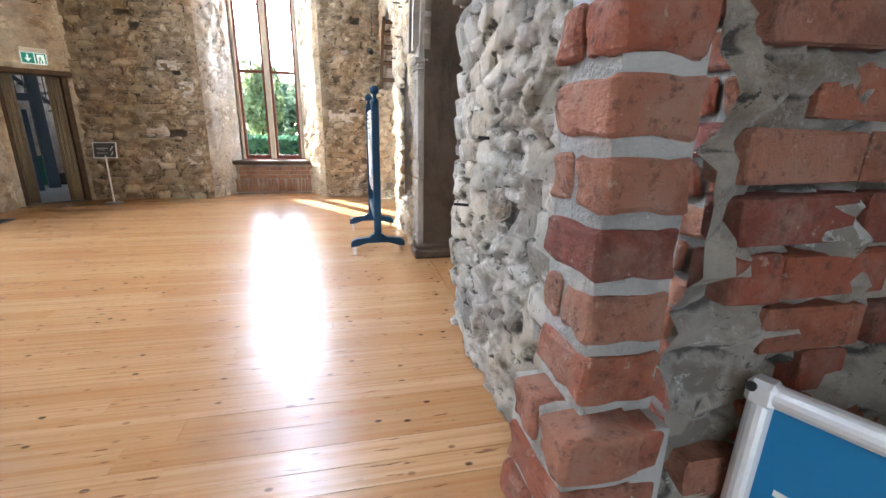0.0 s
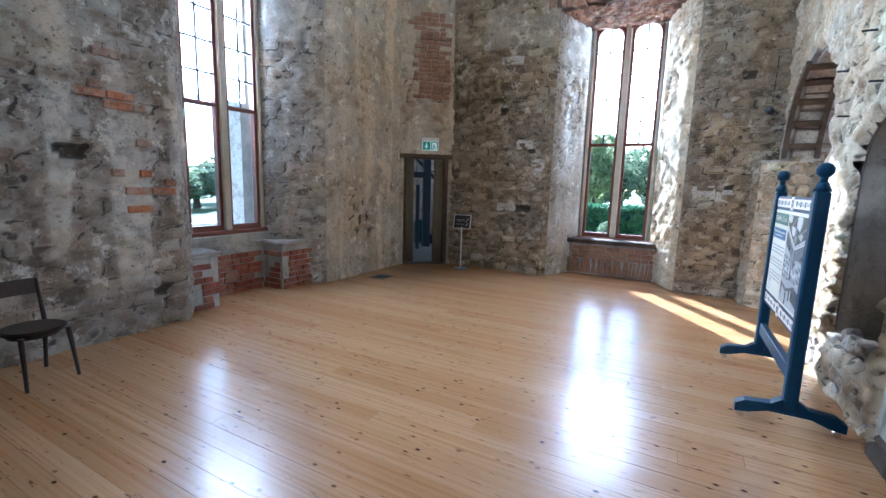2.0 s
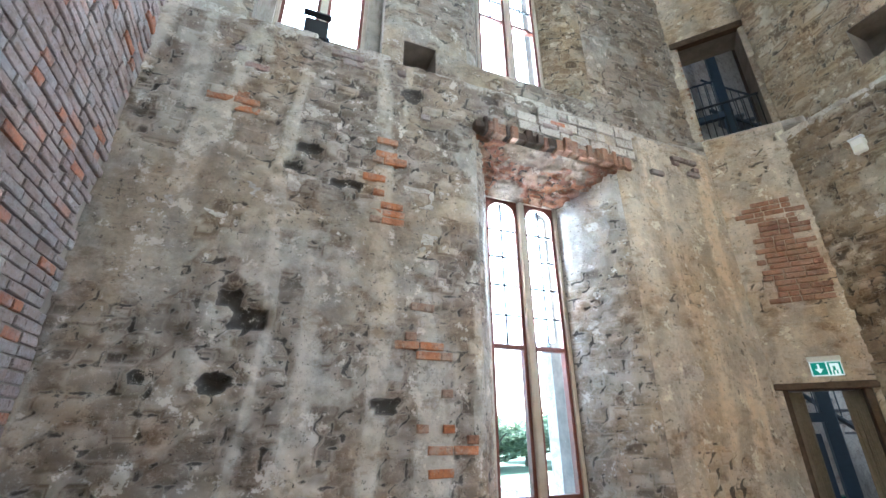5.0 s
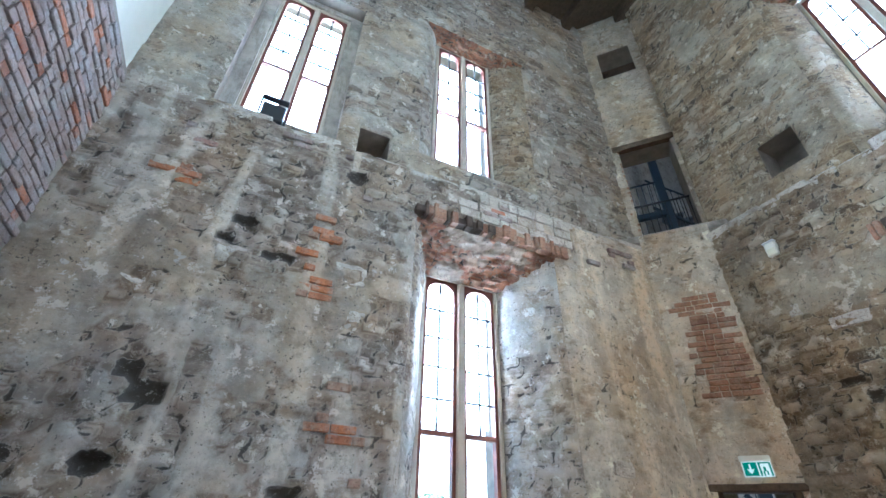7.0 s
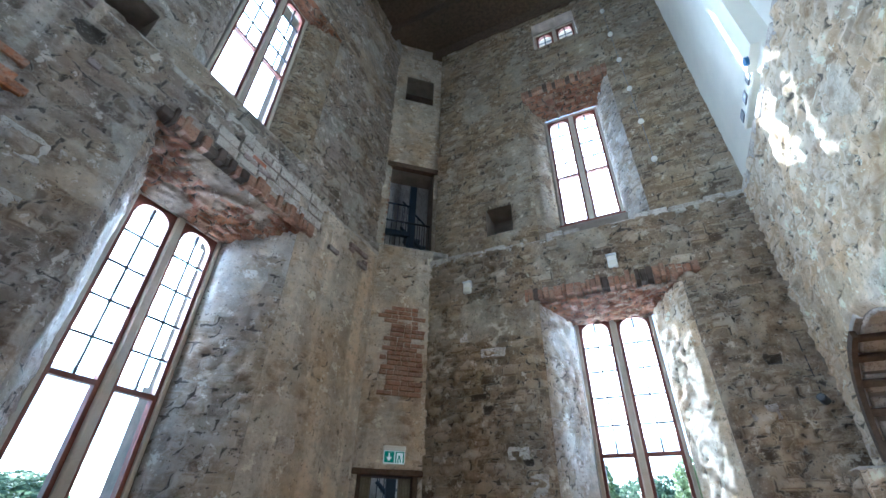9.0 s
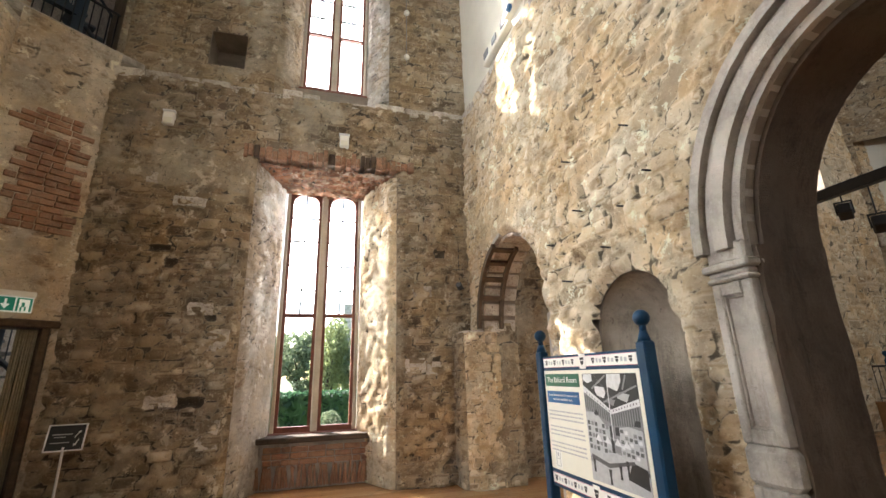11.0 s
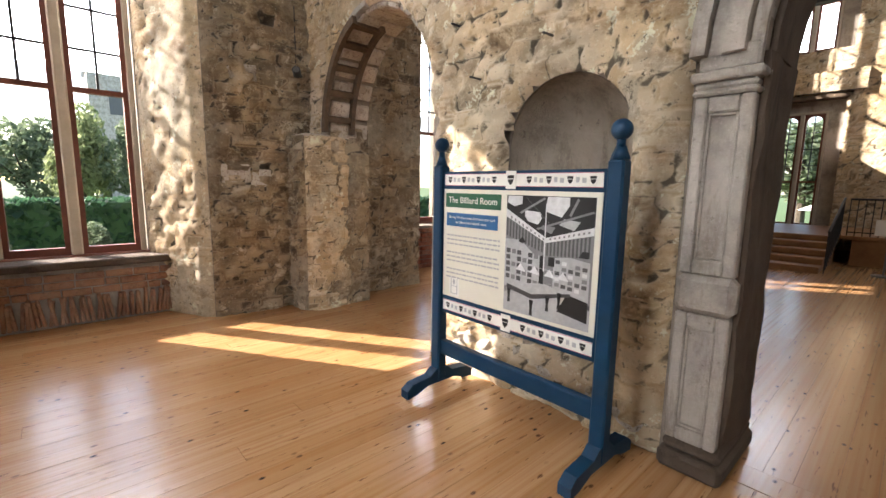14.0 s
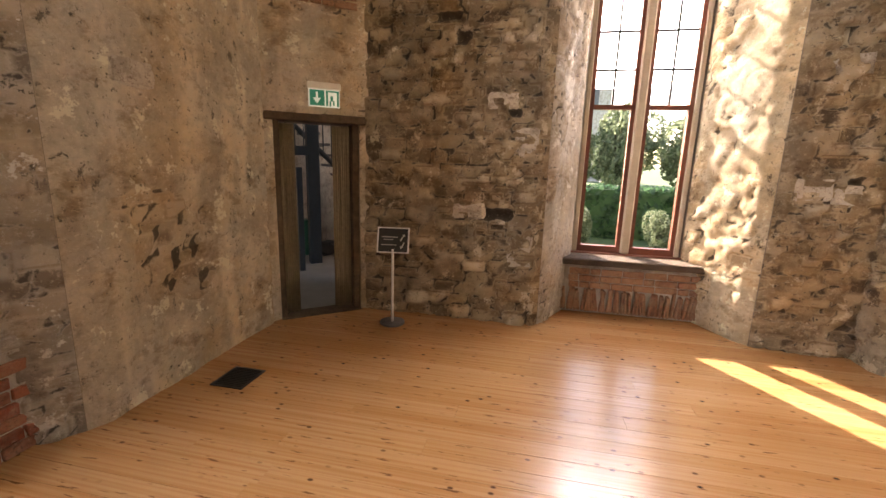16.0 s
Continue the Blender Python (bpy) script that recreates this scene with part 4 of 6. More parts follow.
# East wall in pale instead of brown stone: its warm light sits in the colour.
skin("masonry_face", pose(HX, HY1, 0, 0, 0, -90), HY1 - HY0, 11, PALE_WALL, 141, res=0.09, holes=[(2.5, 4.3, 0.5, 3.9), (2.5, 4.3, 5.1, 7.95)], plaster=0.35, parent=hall)
skin("masonry_face", pose(1.3, HY1, 0), 12.1, 11, PALE_WALL, 145, res=0.08, holes=[(1.32, 2.85, 0, 4.6), (7.8, 9.5, 5.6, 9.6)], plaster=0.35, parent=hall)
window("window_7", pose(13.68, 6.65, 0.55, 0, 0, -90), 1.06, 3.05, 1.2, "tall narrow two-light hall window", 4)
window("window_8", pose(13.68, 6.65, 5.13, 0, 0, -90), 1.06, 2.67, 1.2, "upper two-light hall window", 4)
window("window_9", pose(2.75, 10.1, 0.78), 1.25, 3.75, 1.65, "tall two-light hall window with red-brown sashes", 5)
# Out of view; opening placed so that sun falls on the hall's east wall.
window("window_10", pose(9.12, 10.1, 5.62), 1.66, 3.96, 1.4, "unseen upper hall window, added to let sun onto the east wall", 4)
part("door_lintel", boxes((13.28, 13.62, 5.2, 7.15, 3.86, 3.98), bevel=0.015), OLD_OAK, hall)
part("band_core", boxes((13.26, 13.42, 4.9, 8.5, 4.02, 4.52)), CORE, hall)
skin("stone_band", pose(13.26, 8.5, 4.02, 0, 0, -90), 3.6, 0.5, PALE_WALL, 147, res=0.06, stone=(0.26, 0.16), plaster=0.2, relief=0.04, parent=hall)
# splayed corner of the hall, with a round-headed recess below and a plastered one above
SPLAY = pose(12.1, 9.56, 0, 0, 0, math.degrees(math.atan2(-1.22, 1.30)))
splay_cut = lambda u, v: np.minimum(np.maximum(np.abs(u - 0.78) - 0.60, v - arch_height(u, 0.18, 1.38, 2.0, 0.62)), np.maximum(np.abs(u - 0.66) - 0.48, np.abs(v - 6.0) - 1.2))
skin("masonry_face", SPLAY, 1.80, 11, BROWN_WALL, 149, res=0.06, cut=splay_cut, plaster=0.35, relief=0.05, parent=hall)
part("recess_back", boxes((-0.1, 1.9, 0.50, 0.60, 0, 11)), WHITE_PLASTER, hall).matrix_world = SPLAY
part("recess_cheek", boxes((0.02, 0.17, 0.06, 0.5, 0, 3.2), (1.40, 1.75, 0.06, 0.5, 0, 3.2), (0.1, 0.17, 0.06, 0.5, 4.7, 7.3), (1.15, 1.6, 0.06, 0.5, 4.7, 7.3)), DARK_AND_SHADED_STONE, hall).matrix_world = SPLAY
part("recess_door", boxes((0.20, 1.38, 0.42, 0.48, 0.6, 1.52), bevel=0.02), OLD_OAK, hall).matrix_world = SPLAY
part("stone_band", boxes((0.05, 1.75, -0.12, 0.02, 4.25, 4.62), bevel=0.03), PALE_BLOCK, hall).matrix_world = SPLAY
brick_panel(hall, pose(2.6, HY1 - 0.01, 0), 1.55, 0.72, BRICK, 44)

# ---- great arch: pilaster, mouldings and jamb with shade in its colour ----
arch = tagged(new("great_arch"), "weathered carved stone arch with panelled pilaster", "arch", kind="structure")
bm = bmesh.new()
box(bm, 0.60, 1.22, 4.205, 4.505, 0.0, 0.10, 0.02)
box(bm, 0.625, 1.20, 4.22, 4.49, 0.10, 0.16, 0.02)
part("plinth", bm, DARK_AND_SHADED_STONE, arch)
for nm, z0, z1 in (("pilaster_base", 0.16, 0.84), ("pilaster_shaft", 1.04, 1.88)):
    part(nm, boxes((0.635, 0.74, 4.25, 4.305, z0, z1), (0.635, 0.74, 4.435, 4.49, z0, z1), (0.635, 0.74, 4.305, 4.435, z0, z0 + 0.075), (0.635, 0.74, 4.305, 4.435, z1 - 0.075, z1), bevel=0.008), ASHLAR, arch)
    part("sunk_panel", boxes((0.665, 0.74, 4.30, 4.44, z0 + 0.06, z1 - 0.06)), ASHLAR, arch)
    part("panel_bead", boxes((0.648, 0.668, 4.306, 4.318, z0 + 0.076, z1 - 0.076), (0.648, 0.668, 4.422, 4.434, z0 + 0.076, z1 - 0.076), (0.648, 0.668, 4.318, 4.422, z0 + 0.076, z0 + 0.088), (0.648, 0.668, 4.318, 4.422, z1 - 0.088, z1 - 0.076), bevel=0.003), ASHLAR, arch)
part("pilaster_block", boxes((0.620, 0.76, 4.235, 4.50, 0.842, 1.038), bevel=0.03), ASHLAR, arch)
bm = boxes((0.62, 0.78, 4.235, 4.505, 1.882, 1.91), (0.605, 0.80, 4.22, 4.515, 1.945, 1.99), (0.63, 0.78, 4.245, 4.495, 1.91, 1.945), (0.64, 0.78, 4.25, 4.49, 1.99, 2.10), bevel=0.012)
part("capital", bm, ASHLAR, arch)
bm = boxes((0.70, 1.205, 4.225, 4.255, 0.16, 2.06))
bmesh.ops.subdivide_edges(bm, edges=bm.edges[:], cuts=14, use_grid_fill=True)
rnd = random.Random(8)
for v in bm.verts:
    v.co.y -= 0.022 * noise.noise(v.co * 3.1) + 0.014 * noise.noise(v.co * 11)
part("jamb_face", bm, DARK_AND_SHADED_STONE, arch)
bm = boxes((0.74, 1.205, G0 - 0.03, G0 - 0.005 + 0.02, 0.0, 2.06))
bmesh.ops.subdivide_edges(bm, edges=bm.edges[:], cuts=14, use_grid_fill=True)
for v in bm.verts:
    v.co.y += 0.04 * noise.noise(v.co * 3.3) + 0.015 * noise.noise(v.co * 12)
part("jamb_face", bm, ASHLAR, arch)


def archivolt(y0, y1, spring, rise, inner, outer, x0, x1, n=26, a0=0.0, a1=math.pi):
    bm = bmesh.new()
    cy, w = (y0 + y1) / 2, (y1 - y0) / 2
    rings = []
    for i in range(n + 1):
        a = a0 + (a1 - a0) * i / n
        ring = []
        for r in (inner, outer):
            for x in (x0, x1):
                ring.append(bm.verts.new((x, cy + (w + r) * math.cos(a), spring + (rise + r) * math.sin(a))))
        rings.append(ring)
    for p, q in zip(rings, rings[1:]):
        for a, b in ((0, 1), (1, 3), (3, 2), (2, 0)):
            bm.faces.new((p[a], p[b], q[b], q[a]))
    bm.faces.new([rings[0][k] for k in (0, 1, 3, 2)])
    bm.faces.new([rings[-1][k] for k in (0, 1, 3, 2)])
    return bm


for inner, outer, x0 in ((0.0, 0.05, 0.66), (0.055, 0.14, 0.60), (0.145, 0.20, 0.635), (0.205, 0.27, 0.585)):
    part("moulding", archivolt(G0, G1, G_SPRING, G_RISE, inner, outer, x0, 0.76), ASHLAR, arch)
# Underside of the arch, its shade put into the stone colour.
part("intrados", archivolt(G0, G1, G_SPRING, G_RISE, -0.03, 0.01, 0.76, 1.21), DARK_AND_SHADED_STONE, arch)
part("moulding", archivolt(S0, S1, S_SPRING, S_RISE, 0.0, 0.09, 0.645, 0.74, a0=0.0, a1=1.5), ASHLAR, wall_right)
part("arch_jamb", boxes((0.655, 0.76, 6.30, 6.44, 0, S_SPRING), bevel=0.02), ASHLAR, wall_right)

for k in range(15):
    a = 0.06 + 0.205 * k
    ob = part("voussoir", boxes((0.705, 1.19, -0.085, 0.085, -0.03, 0.05), bevel=0.012), PALE_BLOCK, wall_right)
    ob.matrix_world = pose(0, (S0 + S1) / 2 + ((S1 - S0) / 2 + 0.01) * math.cos(a), S_SPRING + (S_RISE + 0.01) * math.sin(a), math.degrees(math.atan2(S_RISE * math.cos(a), -(S1 - S0) / 2 * math.sin(a))), 0, 0)

# niche, with rubble fallen at its foot
bm = bmesh.new()
rows_ = []
for j in range(13):
    z = N_SILL + (N_SPRING - N_SILL) * j / 8 if j <= 8 else N_SPRING + N_RISE * math.sin((j - 8) / 4 * math.pi / 2)
    k = 1.0 if j <= 8 else max(0.06, math.cos((j - 8) / 4 * math.pi / 2))
    rows_.append([bm.verts.new((0.71 + 0.36 * k * math.sin(math.pi * i / 14), (N0 + N1) / 2 - (N1 - N0) / 2 * k * math.cos(math.pi * i / 14), z)) for i in range(15)])
for p, q in zip(rows_, rows_[1:]):
    for i in range(14):
        bm.faces.new((p[i], p[i + 1], q[i + 1], q[i]))
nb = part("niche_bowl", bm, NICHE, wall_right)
nb.data.shade_smooth()


def boulder(size, seed):
    bm = bmesh.new()
    bmesh.ops.create_icosphere(bm, subdivisions=2, radius=1)
    r = Vector((seed * 3.7, seed * 1.3, seed * 2.1))
    for v in bm.verts:
        d = 1 + 0.35 * noise.noise(v.co * 1.6 + r)
        c = v.co * d
        v.co = Vector([max(-0.8, min(0.8, a)) for a in c])
        v.co.x *= size[0]
        v.co.y *= size[1]
        v.co.z *= size[2]
    return bm


rnd = random.Random(15)
for i in range(46):
    y = rnd.uniform(4.62, 6.2)
    z = rnd.uniform(0.03, 0.5) * (1.0 if y < 5.8 else 0.55)
    ob = part("rubble_stone", boulder((rnd.uniform(0.06, 0.11), rnd.uniform(0.08, 0.17), rnd.uniform(0.05, 0.09)), i), PALE_BLOCK, wall_right)
    ob.matrix_world = pose(0.70 + 0.12 * z, y, z + 0.03, rnd.uniform(-20, 20), rnd.uniform(-20, 20), rnd.uniform(-30, 30))

# wooden arch centring under the small arch
former = thing("arch_former", "curved old oak ladder frame propping the small arch", "timber frame")
for x0 in (0.60, 0.93):
    part("rib", archivolt(S0, S1, S_SPRING, S_RISE, -0.10, -0.025, x0, x0 + 0.05, a0=0.02, a1=1.32), OLD_OAK, former)
for k in range(5):
    a = 0.16 + 0.27 * k
    y, z = (S0 + S1) / 2 + ((S1 - S0) / 2 - 0.062) * math.cos(a), S_SPRING + (S_RISE - 0.062) * math.sin(a)
    bm = boxes((0.64, 0.94, -0.035, 0.035, -0.022, 0.022), bevel=0.005)
    ob = part("slat", bm, OLD_OAK, former)
    ob.matrix_world = pose(0, y, z, math.degrees(a) - 90 + 180, 0, 0)

# brick pier beside the doorway
pier = tagged(new("brick_pier"), "old red brick pier with thick grey mortar joints", "brick pier", kind="structure")
part("mortar_core", boxes((0.292, 0.422, 0.432, 0.58, 0.0, 3.3), (0.242, 0.422, 0.382, 0.58, 0.0, 0.90), (0.594, 1.2, 0.46, 1.0, 0.0, 5.6), (0.668, 1.2, 1.0, 1.16, 0.0, 5.6), (XR, 1.2, 1.1, 1.4, 0, 5.6), (0.62, 2.3, 0.60, 0.9, 0, 5.6)), MORTAR, pier)


def pier_course(x, y, z, h, ends, depth, rnd, big):
    """One course of a pier: bricks along the face towards the room, and a return at its outer end."""
    k, first = 0, True
    start = y
    while y < depth - 0.03:
        length = big[0] if first else rnd.choice((0.215, 0.11, 0.215))
        length = min(length, depth - y)
        wide = min(0.14, ends - x) if ends - x < 0.2 else 0.105
        bm = boxes((0, wide, 0, length - rnd.uniform(0.012, 0.02), 0, h), bevel=0.007)
        bmesh.ops.subdivide_edges(bm, edges=[e for e in bm.edges if e.calc_length() > 0.05], cuts=3, use_grid_fill=True)
        for v in bm.verts:
            v.co += Vector((noise.noise(v.co * 21 + Vector((z * 9, y, 0))), noise.noise(v.co * 19 + Vector((3, z * 7, y))), noise.noise(v.co * 23 + Vector((y * 5, 2, z))))) * 0.011
        ob = part("brick", bm, BRICK, pier)
        ob.matrix_world = pose(x + rnd.uniform(-0.006, 0.006), y, z, 0, 0, rnd.uniform(-0.8, 0.8))
        y += length
        first = False
    x2 = x + 0.125
    while x2 < ends - 0.03:
        length = min(rnd.choice((0.215, 0.11)), ends - x2)
        bm = boxes((0, length - 0.014, 0, 0.08, 0, h), bevel=0.007)
        bmesh.ops.subdivide_edges(bm, edges=[e for e in bm.edges if e.calc_length() > 0.05], cuts=2, use_grid_fill=True)
        for v in bm.verts:
            v.co += Vector((noise.noise(v.co * 20 + Vector((z * 5, x2, 1))), noise.noise(v.co * 22 + Vector((x2, z * 8, 4))), noise.noise(v.co * 18 + Vector((z, 6, x2 * 3))))) * 0.010
        ob = part("brick", bm, BRICK, pier)
        ob.matrix_world = pose(x2, start + rnd.uniform(0.0, 0.012), z, 0, rnd.uniform(-1.5, 1.5), rnd.uniform(-2, 2))
        x2 += length


rnd = random.Random(51)
z, row = 0.02, 0
while z < 3.2:
    h = rnd.uniform(0.070, 0.080)
    step = 0.05 if z < 0.87 else 0.0
    pier_course(0.28 - step, 0.42 - step, z, h, 0.425, 0.60, rnd, (0.215,) if row % 2 else (0.105,))
    z += h + rnd.uniform(0.020, 0.030)
    row += 1
z, row = 0.02, 0
while z < 3.6:
    h = rnd.uniform(0.056, 0.064)
    pier_course(0.575, 0.475, z, h, 0.59, 1.02 + rnd.uniform(-0.06, 0.06), rnd, (0.215,) if row % 2 else (0.105,))
    z += h + rnd.uniform(0.012, 0.018)
    row += 1
skin("masonry_face", pose(0.665, 1.20, 0, 0, 0, -90), 0.24, 4.6, NEAR_WALL, 171, res=0.025, ends=0.04, plaster=0.38, relief=0.07, swell=0.03, stone=(0.24, 0.12), parent=pier)
skin("masonry_face", pose(0.43, 0.462, 0), 1.6, 4.2, JAMB_PLASTER, 161, res=0.025, plaster=0.42, relief=0.075, swell=0.03, stone=(0.24, 0.11), parent=pier)
brick_panel(pier, pose(0.462, 0.402, 0.02), 0.44, 3.3, BRICK, 62, size=(0.205, 0.076), joint=0.014, rag=0.02, keep=1.0)
part("lobby_wall", boxes((2.05, 2.3, -3.0, 1.0, 0, 5.6), (-1.3, 2.3, -3.2, -3.0, 0, 5.6), (-1.5, -1.25, -3.0, -0.35, 0, 5.6), (-1.5, 2.3, -3.2, 0.58, 3.4, 3.5)), WHITE_PLASTER, pier)

# brick face of the back wall
brick_panel(wall_back, pose(-2.35, YB + 0.005, 0, 0, 0, 180) @ pose(0, 0, 0), 2.9, 5.55, GREY_BRICK, 71)

# ---- information board ----
def info_board(name, at, width, height, label, detail=True):
    ob = thing(name, label, "display board", at)
    for k, x in enumerate((0.0, width)):
        post = part("post", boxes((x - 0.04, x + 0.04, -0.04, 0.04, 0.10, height - 0.18), bevel=0.01), NAVY, ob)
        bm = bmesh.new()
        rod(bm, (x, 0, height - 0.18), (x, 0, height - 0.12), 0.05, 4, 0.025)
        rod(bm, (x, 0, height - 0.125), (x, 0, height - 0.08), 0.02, 12)
        bmesh.ops.create_uvsphere(bm, u_segments=16, v_segments=10, radius=0.048, matrix=Matrix.Translation((x, 0, height - 0.048)))
        fin = part("finial", bm, NAVY, post)
        fin.data.shade_smooth()
        bm = bmesh.new()
        prism(bm, [(-0.30, 0.045), (-0.30, 0.10), (-0.25, 0.135), (-0.10, 0.15), (-0.05, 0.19), (0.05, 0.19), (0.10, 0.15), (0.25, 0.135), (0.30, 0.10), (0.30, 0.045), (0.22, 0.055), (0.12, 0.09), (-0.12, 0.09), (-0.22, 0.055)], "x", x - 0.035, x + 0.035)
        foot = part("foot", bm, NAVY, ob)
        for y in (-0.26, 0.26):
            bm = rod(bmesh.new(), (x - 0.012, y, 0.022), (x + 0.012, y, 0.022), 0.022, 12)
            box(bm, x - 0.016, x + 0.016, y - 0.008, y + 0.008, 0.02, 0.06)
            part("castor", bm, CHROME, foot)
    part("bottom_rail", boxes((0.04, width - 0.04, -0.025, 0.025, 0.30, 0.40), bevel=0.006), NAVY, ob)
    z0, z1 = 0.60, 1.54
    part("panel", boxes((0.04, width - 0.04, -0.018, 0.018, z0, z1), bevel=0.004), NAVY, ob)
    part("sheet", boxes((0.055, width - 0.055, -0.022, -0.019, z0 + 0.125, z1 - 0.11)), CREAM, ob, "cream printed sheet")
    for zc in (z0 + 0.062, z1 - 0.052):
        strip = part("crest_strip", boxes((0.06, width - 0.06, -0.022, -0.019, zc - 0.036, zc + 0.036)), WHITE, ob, "white strip with a row of dark shields")
        part("strip_edge", boxes((0.06, width - 0.06, -0.0235, -0.0222, zc + 0.033, zc + 0.036), (0.06, width - 0.06, -0.0235, -0.0222, zc - 0.036, zc - 0.033)), plain("pink_line", (0.55, 0.2, 0.25), 0.5, bump=0), strip)
        for i in range(9):
            x = 0.11 + (width - 0.22) * i / 8
            if i == 4:
                part("crest", boxes((x - 0.035, x + 0.035, -0.026, -0.0225, zc - 0.05, zc + 0.05)), WHITE, strip)
            bm = bmesh.new()
            s, y0 = (0.016, -0.0245) if i != 4 else (0.022, -0.0285)
            box(bm, x - s, x + s, y0, -0.0225, zc + 0.35 * s, zc + 1.15 * s)
            prism(bm, [(x - 0.85 * s, zc + 0.15 * s), (x + 0.85 * s, zc + 0.15 * s), (x + 0.75 * s, zc - 0.5 * s), (x, zc - 1.3 * s), (x - 0.75 * s, zc - 0.5 * s)], "y", y0, -0.0225)
            part("shield", bm, GREYS[0], strip)
            if i not in (3, 4, 8):
                xm = x + (width - 0.22) / 16
                part("ornament", boxes((xm - 0.03, xm - 0.012, -0.0235, -0.0222, zc - 0.012, zc + 0.014), (xm + 0.004, xm + 0.026, -0.0235, -0.0222, zc - 0.014, zc + 0.01)), GREYS[3], strip)
    if not detail:
        part("picture", boxes((width * 0.5, width - 0.09, -0.024, -0.0225, z0 + 0.17, z1 - 0.15)), GREYS[1], ob)
        part("text_lines", boxes(*[(0.09, width * 0.45, -0.024, -0.0225, 1.06 + 0.05 * i, 1.08 + 0.05 * i) for i in range(5)]), GREYS[2], ob)
        return ob
    sx = 0.055
    green = part("title_bar", boxes((sx + 0.02, 0.54, -0.025, -0.0225, 1.315, 1.405)), GREEN, ob, "green title bar")
    blue = part("subtitle_bar", boxes((sx + 0.03, 0.52, -0.025, -0.0225, 1.195, 1.28)), BLUE, ob, "blue subtitle bar")

    def words(text, x, z, size, mat, parent, y=-0.0262):
        cu = bpy.data.curves.new("writing", "FONT")
        cu.body, cu.size, cu.align_x, cu.align_y, cu.extrude = text, size, "CENTER", "CENTER", 0.0004
        t = new("writing", cu)
        cu.materials.append(mat)
        t.matrix_world = pose(x, y, z, 90, 0, 0)
        t.parent = parent

    words("The Billiard Room", 0.308, 1.36, 0.056, WHITE, green)
    words("During Victorian times this room was used", 0.304, 1.252, 0.0225, WHITE, blue)
    words("as a library and billiard room.", 0.304, 1.222, 0.0225, WHITE, blue)
    rnd = random.Random(3)
    for k in range(11):
        if k in (3, 7):
            continue
        z = 1.135 - 0.0275 * k
        x = 0.09
        rows = []
        while x < 0.53:
            w = rnd.uniform(0.015, 0.045)
            rows.append((x, min(x + w, 0.54), -0.024, -0.0225, z - 0.005, z + 0.005))
            x += w + 0.008
        part("text_line", boxes(*rows), GREYS[3], ob)
    plan = part("plan_sketch", boxes((0.12, 0.21, -0.0235, -0.0225, 0.735, 0.865)), WHITE, ob)
    part("plan_lines", boxes((0.135, 0.14, -0.025, -0.0236, 0.75, 0.855), (0.19, 0.195, -0.025, -0.0236, 0.75, 0.855), (0.135, 0.195, -0.025, -0.0236, 0.80, 0.804), (0.135, 0.195, -0.025, -0.0236, 0.75, 0.754), (0.155, 0.175, -0.025, -0.0236, 0.815, 0.845)), GREYS[3], plan)
    # photograph of a panelled room with a table, in plain grey shapes
    px0, px1, pz0, pz1 = 0.585, width - 0.085, 0.745, 1.405
    w, h = px1 - px0, pz1 - pz0
    photo = part("photograph", boxes((px0, px1, -0.0245, -0.0225, pz0, pz1)), GREYS[1], ob, "black and white photograph of a panelled room")

    def flat(pts, g, layer, name):
        bm = bmesh.new()
        prism(bm, [(px0 + a * w, pz0 + b * h) for a, b in pts], "y", -0.0246 - 0.0004 * layer, -0.0244)
        part(name, bm, GREYS[g], photo)

    flat([(0, 0), (1, 0), (1, 0.16), (0.62, 0.32), (0, 0.2)], 3, 1, "pictured_floor")
    flat([(0, 0.16), (0.5, 0.30), (0.5, 0.66), (0, 0.84)], 2, 1, "pictured_wall")
    flat([(0.5, 0.30), (1, 0.2), (1, 0.76), (0.5, 0.66)], 2, 1, "pictured_wall")
    for k in range(12):
        a = 0.01 + 0.04 * k
        t, u = 0.81 - 0.36 * a, 0.66 - 0.24 * a
        flat([(a, u), (a + 0.02, u), (a + 0.02, t), (a, t)], 1, 2, "pictured_stripe")
        a = 0.51 + 0.04 * k
        t, u = 0.63 + 0.19 * (a - 0.5), 0.53 + 0.05 * (a - 0.5)
        flat([(a, u), (a + 0.02, u), (a + 0.02, t), (a, t)], 1, 2, "pictured_stripe")
    flat([(0, 0.82), (0.5, 0.63), (0.5, 0.67), (0, 0.885)], 4, 2, "pictured_frieze")
    flat([(0.5, 0.63), (1, 0.725), (1, 0.785), (0.5, 0.67)], 4, 2, "pictured_frieze")
    for k in range(9):
        a = 0.06 + 0.05 * k
        flat([(a, 0.825 - 0.37 * a), (a + 0.02, 0.82 - 0.37 * a), (a + 0.02, 0.845 - 0.39 * a), (a, 0.85 - 0.39 * a)], 2, 3, "pictured_ornament")
        a = 0.54 + 0.05 * k
        flat([(a, 0.645 + 0.2 * (a - 0.5)), (a + 0.02, 0.65 + 0.2 * (a - 0.5)), (a + 0.02, 0.667 + 0.2 * (a - 0.5)), (a, 0.662 + 0.2 * (a - 0.5))], 2, 3, "pictured_ornament")
    flat([(0, 0.885), (0.5, 0.67), (1, 0.785), (1, 1), (0, 1)], 0, 1, "pictured_ceiling")
    flat([(0.48, 0.88), (0.50, 0.995), (0.74, 0.995), (0.74, 0.93), (0.66, 0.84)], 4, 3, "pictured_skylight")
